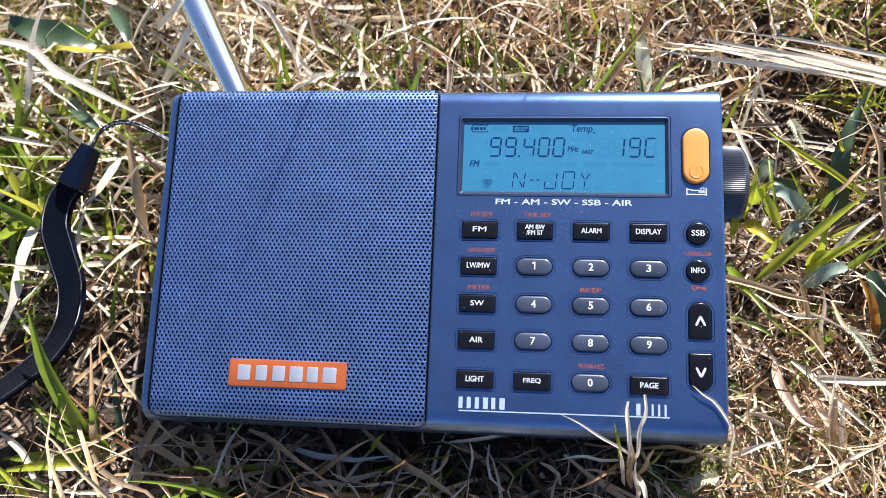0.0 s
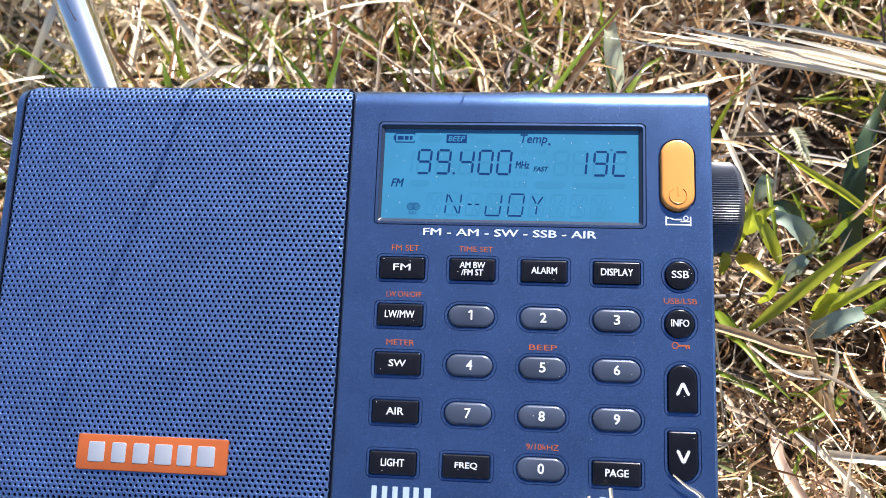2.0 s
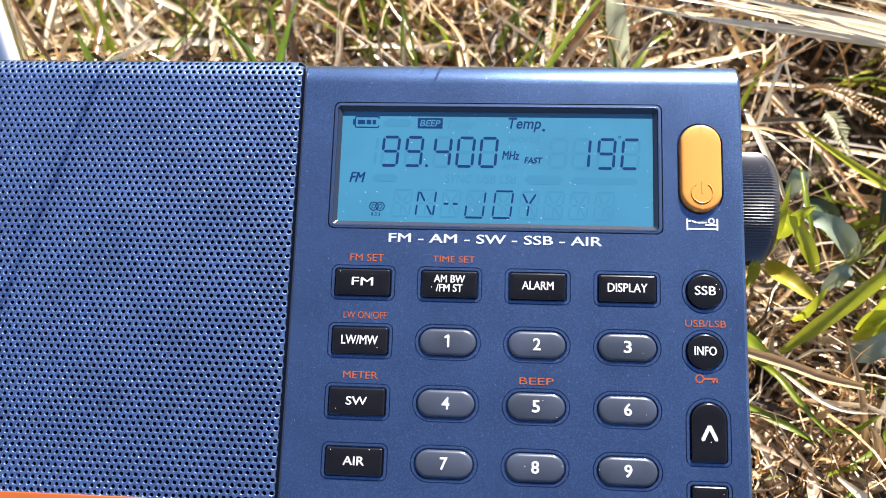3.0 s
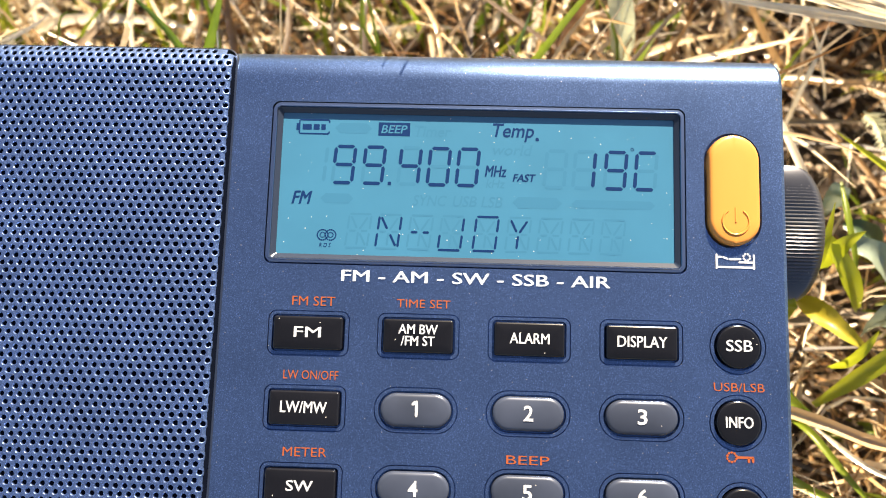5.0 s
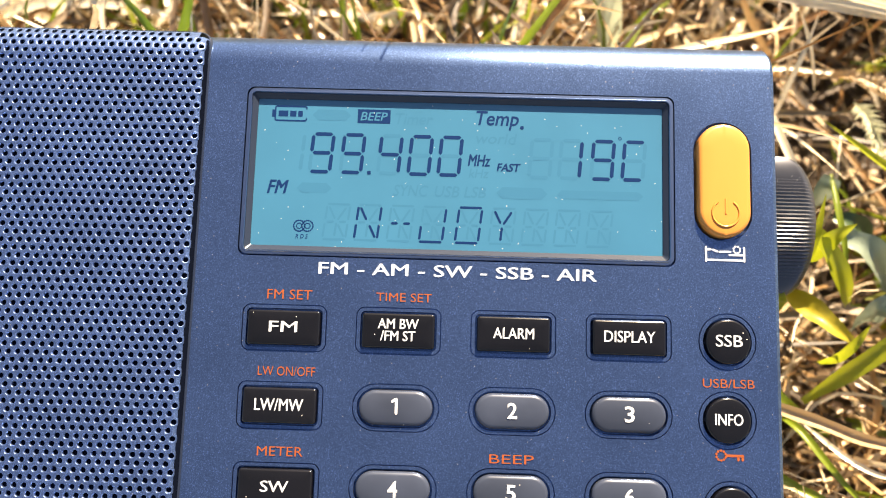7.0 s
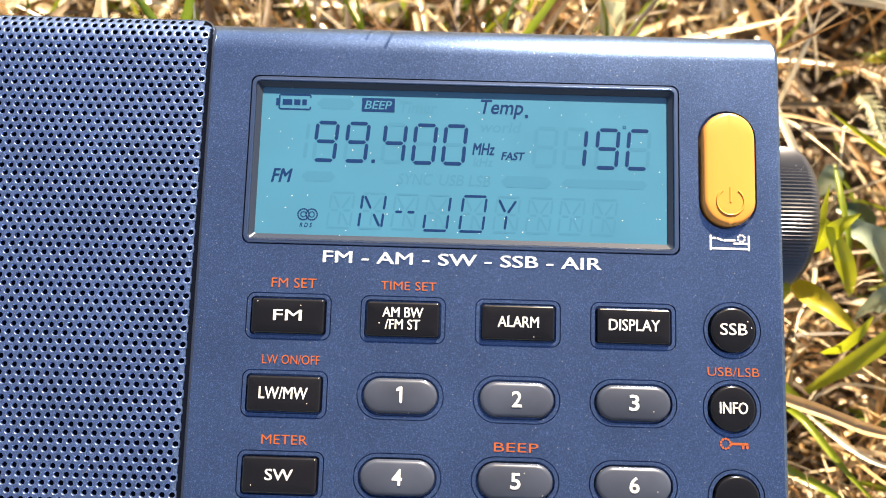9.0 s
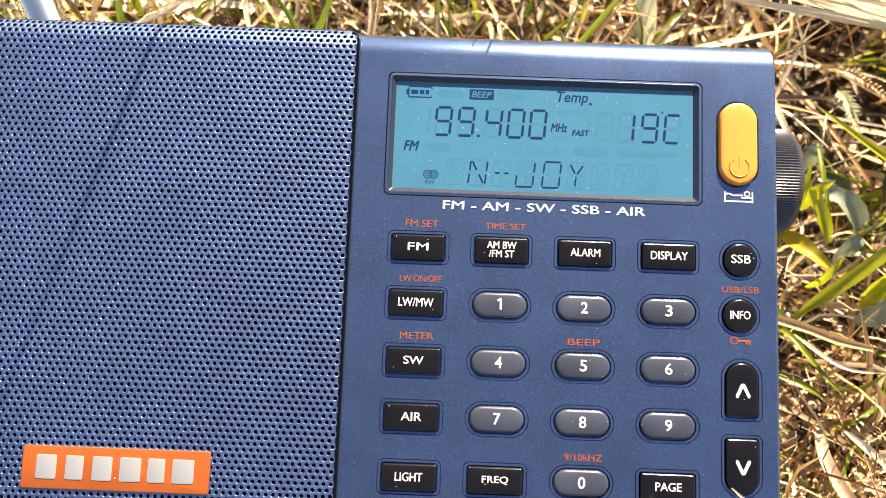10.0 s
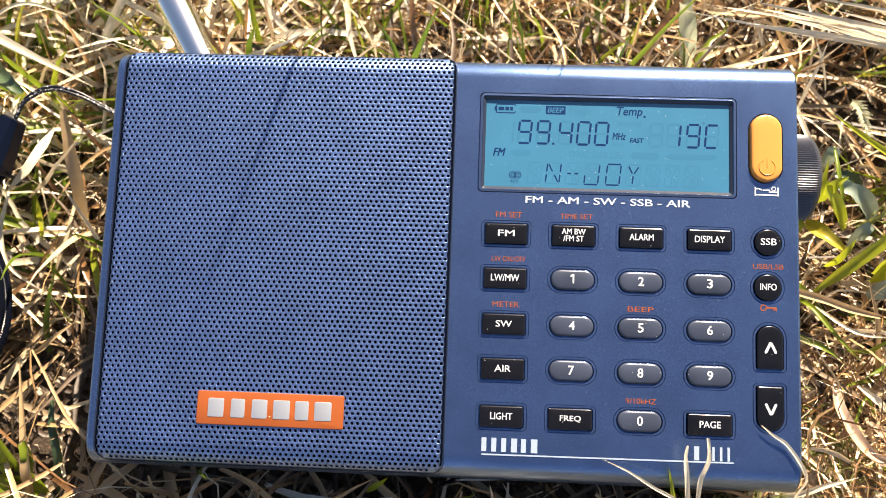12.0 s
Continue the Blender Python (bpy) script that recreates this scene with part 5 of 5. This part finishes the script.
plant_thing("straw", "flat white straw blades standing behind the radio", "straw", [
    ("blade", ((-13.87, 4.83, -3.20), (-13.23, 5.16, -2.36), (-12.87, 6.87, -1.74), (-12.29, 8.05, -1.35)), 0.22, PALE, dict(fold=0.1, stem=0.8)),
    ("blade", ((-9.25, 5.67, -3.20), (-8.59, 6.23, -2.43), (-8.06, 6.64, -1.88), (-7.67, 7.09, -1.55)), 0.28, PALE, dict(fold=0.1, stem=0.8, blunt=0.6)),
    ("blade", ((-9.41, 7.54, -2.80), (-8.74, 7.65, -2.16), (-8.25, 7.80, -1.74), (-7.83, 8.15, -1.55)), 0.3, PALE, dict(fold=0.1, stem=0.8)),
    ("blade", ((-10.34, 7.07, -3.00), (-9.75, 7.36, -2.29), (-9.29, 7.58, -1.81), (-8.90, 8.08, -1.55)), 0.12, PALE),
])
plant_thing("yellow_leaf", "yellowing ragged leaf lying on dry grass", "leaf", [
    ("blade", ((-12.81, 6.72, -2.50), (-11.93, 6.60, -2.16), (-11.09, 6.46, -2.04), (-9.88, 6.71, -2.15)), 0.3, YELLOW_LEAF, dict(ripple=0.35, fold=0.1)),
])
plant_thing("weed_leaf", "dark blue-green weed leaf deep in the grass", "leaf", [
    ("blade", ((-12.11, 7.56, -3.90), (-12.77, 7.49, -3.33), (-13.55, 7.55, -2.98), (-14.60, 7.88, -2.85)), 0.95, LEAF, dict(ripple=0.2, blunt=0.4, fold=0.1)),
    ("blade", ((-12.41, 5.36, -3.20), (-11.66, 4.78, -2.66), (-11.20, 4.37, -2.34), (-10.69, 4.03, -2.25)), 0.42, LEAF, dict(ripple=0.15, blunt=0.4)),
    ("blade", ((-11.68, 8.82, -3.80), (-10.99, 8.14, -3.26), (-10.56, 7.59, -2.94), (-10.38, 7.15, -2.85)), 0.5, LEAF, dict(blunt=0.4)),
])
plant_thing("green_tuft", "green grass blades growing behind the strap", "grass", [
    ("blade", ((-12.13, 7.18, -3.20), (-11.44, 7.16, -2.49), (-10.89, 7.24, -2.01), (-10.48, 7.39, -1.75)), 0.17, FRESH),
    ("blade", ((-13.96, 4.90, -3.40), (-13.67, 5.09, -2.63), (-13.66, 5.53, -2.08), (-14.03, 6.24, -1.75)), 0.28, GREEN),
    ("blade", ((-13.06, 3.91, -3.00), (-12.67, 3.95, -2.39), (-12.47, 4.08, -2.01), (-12.47, 4.31, -1.85)), 0.16, YELLOW_LEAF),
    ("blade", ((-11.27, 7.13, -3.20), (-11.77, 7.29, -2.69), (-12.10, 7.45, -2.41), (-12.57, 7.68, -2.35)), 0.14, GREEN),
    ("blade", ((-12.09, 3.82, -3.00), (-12.36, 4.28, -2.43), (-12.75, 4.70, -2.08), (-13.29, 5.11, -1.95)), 0.08, GREEN),
    ("blade", ((-10.35, 0.44, -3.20), (-10.03, 0.76, -2.56), (-9.90, 1.02, -2.14), (-9.91, 1.37, -1.95)), 0.2, FRESH),
    ("blade", ((-12.65, 1.76, -3.00), (-12.64, 2.36, -2.39), (-12.81, 2.79, -2.01), (-13.25, 3.36, -1.85)), 0.11, GREEN),
])
plant_thing("straw", "tan straw blade standing beside the radio", "straw", [
    ("blade", ((-9.36, 0.85, -3.40), (-9.13, 1.55, -2.53), (-9.11, 2.43, -1.88), (-9.20, 3.40, -1.45)), 0.36, STALK, dict(fold=0.2, blunt=0.4)),
    ("blade", ((-9.82, 3.06, -2.20), (-9.97, 2.42, -1.89), (-10.21, 1.92, -1.81), (-10.67, 1.50, -1.95)), 0.26, PALE, dict(fold=0.1)),
    ("blade", ((-10.75, 1.54, -2.20), (-10.66, 0.53, -1.89), (-10.29, -0.34, -1.81), (-9.42, -0.93, -1.95)), 0.12, PALE),
    ("blade", ((-12.22, 1.05, -2.20), (-12.34, -0.01, -1.89), (-12.36, -1.19, -1.81), (-12.89, -2.68, -1.95)), 0.36, PALE, dict(fold=0.1, ripple=0.1, stem=0.7)),
    ("blade", ((-14.10, 3.77, -2.30), (-13.02, 3.52, -1.89), (-12.32, 3.37, -1.71), (-11.70, 3.26, -1.75)), 0.15, PALE),
    ("blade", ((-9.35, -2.35, -2.60), (-10.15, -3.38, -2.23), (-11.15, -4.38, -2.08), (-12.75, -5.72, -2.15)), 0.13, STALK),
    ("blade", ((-10.17, -2.43, -2.60), (-9.56, -2.23, -2.16), (-9.13, -1.91, -1.94), (-8.66, -1.53, -1.95)), 0.12, STALK),
])
plant_thing("green_tuft", "green grass with a shaded base below the strap", "grass", [
    ("blade", ((-9.57, -5.82, -2.40), (-9.84, -5.48, -1.86), (-10.55, -4.96, -1.54), (-11.30, -4.22, -1.45)), 0.2, GREEN),
    ("blade", ((-9.39, -5.95, -2.20), (-10.04, -5.90, -1.73), (-10.71, -5.94, -1.48), (-11.68, -6.11, -1.45)), 0.3, FRESH, dict(blunt=0.3)),
    ("blade", ((-9.55, -6.07, -2.60), (-9.42, -5.39, -1.99), (-9.40, -4.61, -1.61), (-9.67, -2.44, -1.45)), 0.26, STALK, dict(fold=0.3)),
    ("blade", ((-9.21, -5.57, -2.40), (-9.40, -5.08, -1.89), (-9.32, -4.68, -1.61), (-9.47, -4.30, -1.55)), 0.34, GREEN, dict(blunt=0.5)),
    ("blade", ((-11.06, -7.16, -2.00), (-11.15, -6.66, -1.53), (-11.45, -6.27, -1.28), (-12.08, -5.85, -1.25)), 0.26, FRESH),
    ("blade", ((-10.05, -7.11, -2.00), (-10.25, -6.69, -1.56), (-10.55, -6.46, -1.34), (-11.26, -6.23, -1.35)), 0.2, GREEN),
])
plant_thing("straw", "wide grey straws lying in the radio's shade", "straw", [
    ("stalk", ((-7.87, -4.64, -2.40), (-8.02, -5.47, -1.89), (-7.96, -6.20, -1.61), (-8.25, -6.94, -1.55)), 0.26, STALK, dict(fold=0.3, stem=0.9)),
    ("stalk", ((-6.47, -4.74, -2.50), (-6.02, -5.38, -1.96), (-5.58, -6.07, -1.64), (-5.32, -6.78, -1.55)), 0.24, STALK, dict(fold=0.3, stem=0.9)),
    ("stalk", ((-5.86, -4.63, -2.50), (-5.58, -5.21, -1.99), (-5.45, -6.07, -1.71), (-5.39, -6.79, -1.65)), 0.16, STALK, dict(fold=0.3)),
    ("stalk", ((-6.97, -4.67, -2.30), (-7.39, -5.06, -1.86), (-7.59, -5.28, -1.64), (-7.90, -5.45, -1.65)), 0.2, STALK, dict(fold=0.3)),
    ("stalk", ((-8.22, -5.64, -2.00), (-8.34, -6.36, -1.59), (-9.27, -6.57, -1.41), (-10.61, -6.54, -1.45)), 0.14, PALE),
    ("stalk", ((-8.68, -4.75, -2.20), (-9.31, -5.22, -1.76), (-10.14, -5.55, -1.54), (-11.37, -5.23, -1.55)), 0.1, STALK),
    ("stalk", ((-5.22, -4.51, -2.00), (-5.46, -5.17, -1.53), (-5.60, -5.89, -1.28), (-5.72, -6.18, -1.25)), 0.09, PALE),
    ("stalk", ((-6.68, -5.74, -1.90), (-6.31, -6.10, -1.49), (-5.96, -6.42, -1.31), (-5.63, -6.77, -1.35)), 0.1, PALE),
    ("stalk", ((-12.45, -5.15, -2.10), (-11.39, -5.62, -1.66), (-10.81, -6.26, -1.44), (-10.46, -6.46, -1.45)), 0.2, PALE),
])
plant_thing("green_tuft", "small fresh grass tips below the radio", "grass", [
    ("blade", ((-1.65, -5.18, -2.20), (-1.41, -4.93, -1.49), (-1.23, -4.77, -1.01), (-1.05, -4.61, -0.75)), 0.13, FRESH),
    ("blade", ((1.04, -5.72, -2.40), (1.16, -5.22, -1.69), (1.18, -4.97, -1.21), (1.11, -4.68, -0.95)), 0.07, PALE),
])
plant_thing("straw", "dark shaded straws lying below the radio", "straw", [
    ("stalk", ((-8.67, -5.07, -2.40), (-7.42, -5.45, -1.99), (-5.95, -6.26, -1.81), (-4.92, -7.23, -1.85)), 0.22, STALK),
    ("stalk", ((-6.11, -4.57, -2.60), (-6.33, -5.41, -2.13), (-6.62, -6.30, -1.88), (-6.66, -7.33, -1.85)), 0.18, STALK),
    ("stalk", ((-4.45, -5.79, -2.40), (-5.25, -6.02, -1.99), (-6.28, -6.20, -1.81), (-7.38, -6.64, -1.85)), 0.14, STALK),
    ("stalk", ((-1.98, -4.61, -2.50), (-0.91, -5.35, -2.03), (0.06, -5.79, -1.78), (1.13, -6.43, -1.75)), 0.2, STALK),
    ("stalk", ((-3.36, -4.53, -2.80), (-2.67, -5.23, -2.23), (-2.38, -5.93, -1.88), (-2.38, -6.63, -1.75)), 0.14, STALK),
    ("stalk", ((0.32, -4.87, -2.40), (1.35, -4.69, -1.89), (2.10, -4.53, -1.61), (2.83, -4.52, -1.55)), 0.09, PALE),
])
plant_thing("wilted_tuft", "wilted dry grass tuft leaning over the radio's lower edge", "grass", [
    ("stalk", ((5.1, -5.15, -1.4), (5.0, -4.78, -0.2), (4.3, -4.40, 0.25), (3.8, -4.10, 0.38), (3.29, -3.89, 0.42)), 0.065, PALE, dict(fold=0.4, stem=1.0)),
    ("stalk", ((5.1, -5.15, -1.4), (5.02, -4.75, -0.1), (4.95, -4.2, 0.25), (4.90, -3.8, 0.34), (4.93, -3.55, 0.38)), 0.10, PALE, dict(fold=0.4, stem=0.6, blunt=0.5, ripple=0.05)),
    ("stalk", ((5.15, -5.15, -1.4), (5.2, -4.75, -0.1), (5.20, -4.2, 0.3), (5.33, -3.8, 0.42), (5.30, -3.38, 0.48)), 0.095, PALE, dict(fold=0.4, stem=0.5, blunt=0.6, ripple=0.05)),
    ("sheath", ((5.2, -5.7, -1.4), (5.05, -5.25, -0.6), (5.1, -4.85, -0.3), (5.05, -4.5, 0.05)), 0.15, STALK, dict(fold=0.5, ripple=0.1)),
    ("sheath", ((5.0, -5.6, -1.4), (4.9, -5.2, -0.6), (4.85, -4.9, -0.35), (4.75, -4.6, -0.1)), 0.10, PALE, dict(fold=0.5, ripple=0.1)),
    ("sheath", ((5.3, -6.2, -1.5), (5.3, -5.7, -0.8), (5.18, -5.3, -0.5), (5.2, -4.8, -0.25)), 0.11, PALE, dict(fold=0.5, ripple=0.1)),
    ("sheath", ((5.3, -5.4, -1.4), (5.45, -5.1, -0.7), (5.5, -4.85, -0.4), (5.65, -4.6, -0.2)), 0.11, STALK, dict(fold=0.4)),
    ("sheath", ((5.2, -5.3, -1.4), (5.35, -5.45, -0.7), (5.45, -5.8, -0.6), (5.42, -6.2, -0.8)), 0.13, PALE, dict(fold=0.4)),
    ("blade", ((4.9, -5.1, -1.4), (4.8, -4.75, -0.3), (4.72, -4.4, 0.0), (4.62, -4.0, 0.15)), 0.09, FRESH),
    ("blade", ((5.3, -5.2, -1.4), (5.6, -5.0, -0.6), (5.75, -4.8, -0.4), (5.95, -4.55, -0.35)), 0.06, GREEN),
    ("stalk", ((5.0, -5.0, -1.2), (4.4, -5.0, -0.7), (3.9, -4.92, -0.6), (3.2, -5.1, -0.8)), 0.08, PALE),
    ("stalk", ((5.0, -5.3, -1.2), (4.5, -5.3, -0.8), (4.2, -5.25, -0.8), (3.8, -5.3, -1.0)), 0.07, STALK),
])
plant_thing("dry_stalk", "bent dry grass stalk curling over the radio's corner", "grass", [
    ("stalk", ((7.75, -5.2, -2.2), (7.55, -4.6, -1.0), (7.38, -4.1, -0.05), (7.0, -3.52, 0.05), (6.72, -3.33, 0.08), (6.47, -3.13, 0.09)), 0.075, PALE, dict(fold=0.4, stem=0.8, blunt=0.3)),
    ("stalk", ((7.9, -5.3, -2.2), (7.8, -4.9, -1.3), (7.75, -4.5, -0.9), (7.6, -4.1, -0.7)), 0.06, STALK),
])
plant_thing("dry_stalk", "tall thin dry grass stalk standing behind the radio", "grass", [
    ("stalk", ((-1.1, 11.2, -6.4), (-1.25, 10.9, -1.0), (-1.3, 10.75, 4.0), (-1.35, 10.6, 7.0)), 0.08, STRAW, dict(fold=0.8, stem=1.0, blunt=0.6)),
])

plant_thing("dry_stalk", "two short thin grass stems behind the radio", "grass", [
    ("stalk", ((3.1, 7.2, -4.3), (3.0, 6.9, -2.2), (2.92, 6.72, -0.2), (2.86, 6.64, 1.30)), 0.05, STALK, dict(fold=0.8, stem=1.0, blunt=0.6)),
    ("stalk", ((3.4, 7.1, -4.3), (3.26, 6.8, -2.2), (3.16, 6.60, -0.2), (3.11, 6.51, 1.33)), 0.06, STALK, dict(fold=0.8, stem=1.0, blunt=0.6)),
])


def build_frond(label, spine, reach, mat):
    """A feathery moss shoot: a thin stem with rows of tiny leaves that shorten towards the tip."""
    pts = curve_points(spine, 26)
    r = random.Random(len(label))
    parts = [("stem", spine, 0.035, mat, dict(fold=0.5, stem=0.9))]
    for i in range(2, 26):
        p, t = pts[i], i / 25
        d = (pts[i] - pts[i - 1]).normalized()
        side = Vector((-d.y, d.x, 0.0))
        for k in (-1, 1):
            out = (side * k + d * r.uniform(0.5, 0.9) + Vector((0, 0, r.uniform(-0.3, 0.7)))) * reach * (1.1 - 0.7 * t) * r.uniform(0.7, 1.15)
            parts.append(("leaflet", (tuple(p), tuple(p + out * 0.5 + Vector((0, 0, 0.02))), tuple(p + out)), 0.045, mat, dict(n=5, fold=0.2)))
    plant_thing("moss_frond", label, "moss", parts, "moss shoots beside the radio")


build_frond("brown curled moss shoot over dark soil", ((9.5, 5.2, -3.5), (9.9, 5.05, -3.0), (10.45, 4.7, -2.9), (11.2, 4.25, -3.1)), 0.22, STALK)
build_frond("pale feathery moss shoot hanging over soil", ((9.85, 4.65, -3.1), (9.92, 4.35, -2.85), (10.0, 4.05, -2.8), (10.2, 3.7, -2.95)), 0.24, MOSS_PALE)
build_frond("pale green feathery moss shoot on crumbly soil", ((7.55, -5.35, -2.1), (7.25, -5.38, -1.85), (6.85, -5.52, -1.75), (6.45, -5.85, -1.85)), 0.26, MOSS_PALE)
build_frond("grey-green moss shoot among dry straw", ((10.75, -1.35, -2.1), (10.9, -1.65, -1.8), (11.1, -2.0, -1.7), (11.35, -2.5, -1.8)), 0.20, MOSS_PALE)


# crumbly clods on the bare patch of soil beside the radio
def build_clods():
    verts, faces = [], []
    r = random.Random(5)
    for k in range(5200):
        u, v = (r.gauss(9.0, 1.5), r.gauss(-4.6, 1.5)) if k % 3 else (r.uniform(-16, 13), r.uniform(-7, 9))
        p = to_world(u, v, -4)
        x, y = p.x, p.y
        q = INVERSE @ Vector((x, y, 0.01))
        if LEFT - 0.004 < q.x < RIGHT + 0.004 and BOTTOM - 0.006 < q.y < TOP + 0.012:
            continue
        size = r.uniform(0.0005, 0.0019) * r.uniform(0.4, 1)
        c = Vector((x, y, height(x, y) + size * 0.3 + r.uniform(0, 0.003)))
        n0 = len(verts)
        for a, ring in enumerate((1, 5, 5, 1)):
            for b in range(ring):
                th, ph = math.pi * a / 3, math.tau * (b + 0.5 * (a % 2)) / max(ring, 1)
                d = Vector((math.sin(th) * math.cos(ph), math.sin(th) * math.sin(ph), math.cos(th) * 0.8))
                verts.append(tuple(c + d * size * r.uniform(0.7, 1.25)))
        for b in range(5):
            e = (b + 1) % 5
            faces += [(n0, n0 + 1 + b, n0 + 1 + e), (n0 + 1 + b, n0 + 6 + b, n0 + 6 + e), (n0 + 1 + b, n0 + 6 + e, n0 + 1 + e), (n0 + 6 + b, n0 + 11, n0 + 6 + e)]
    tagged(new("soil_crumbs", mesh_of("soil_crumbs", verts, faces, CLOD)), "pale dry crumbs of soil between the grass", "soil", kind="stuff")


CLOD = material("dry_soil_clod", (0.34, 0.25, 0.17), 0.95)
cn = node(CLOD, "ShaderNodeTexNoise", Scale=900.0, Detail=6.0)
link(CLOD, coords(CLOD), cn.inputs["Vector"])
link(CLOD, ramp(CLOD, cn.outputs["Fac"], [(0.3, (0.34, 0.24, 0.16)), (0.7, (0.76, 0.62, 0.47))]), shader(CLOD).inputs["Base Color"])
build_clods()
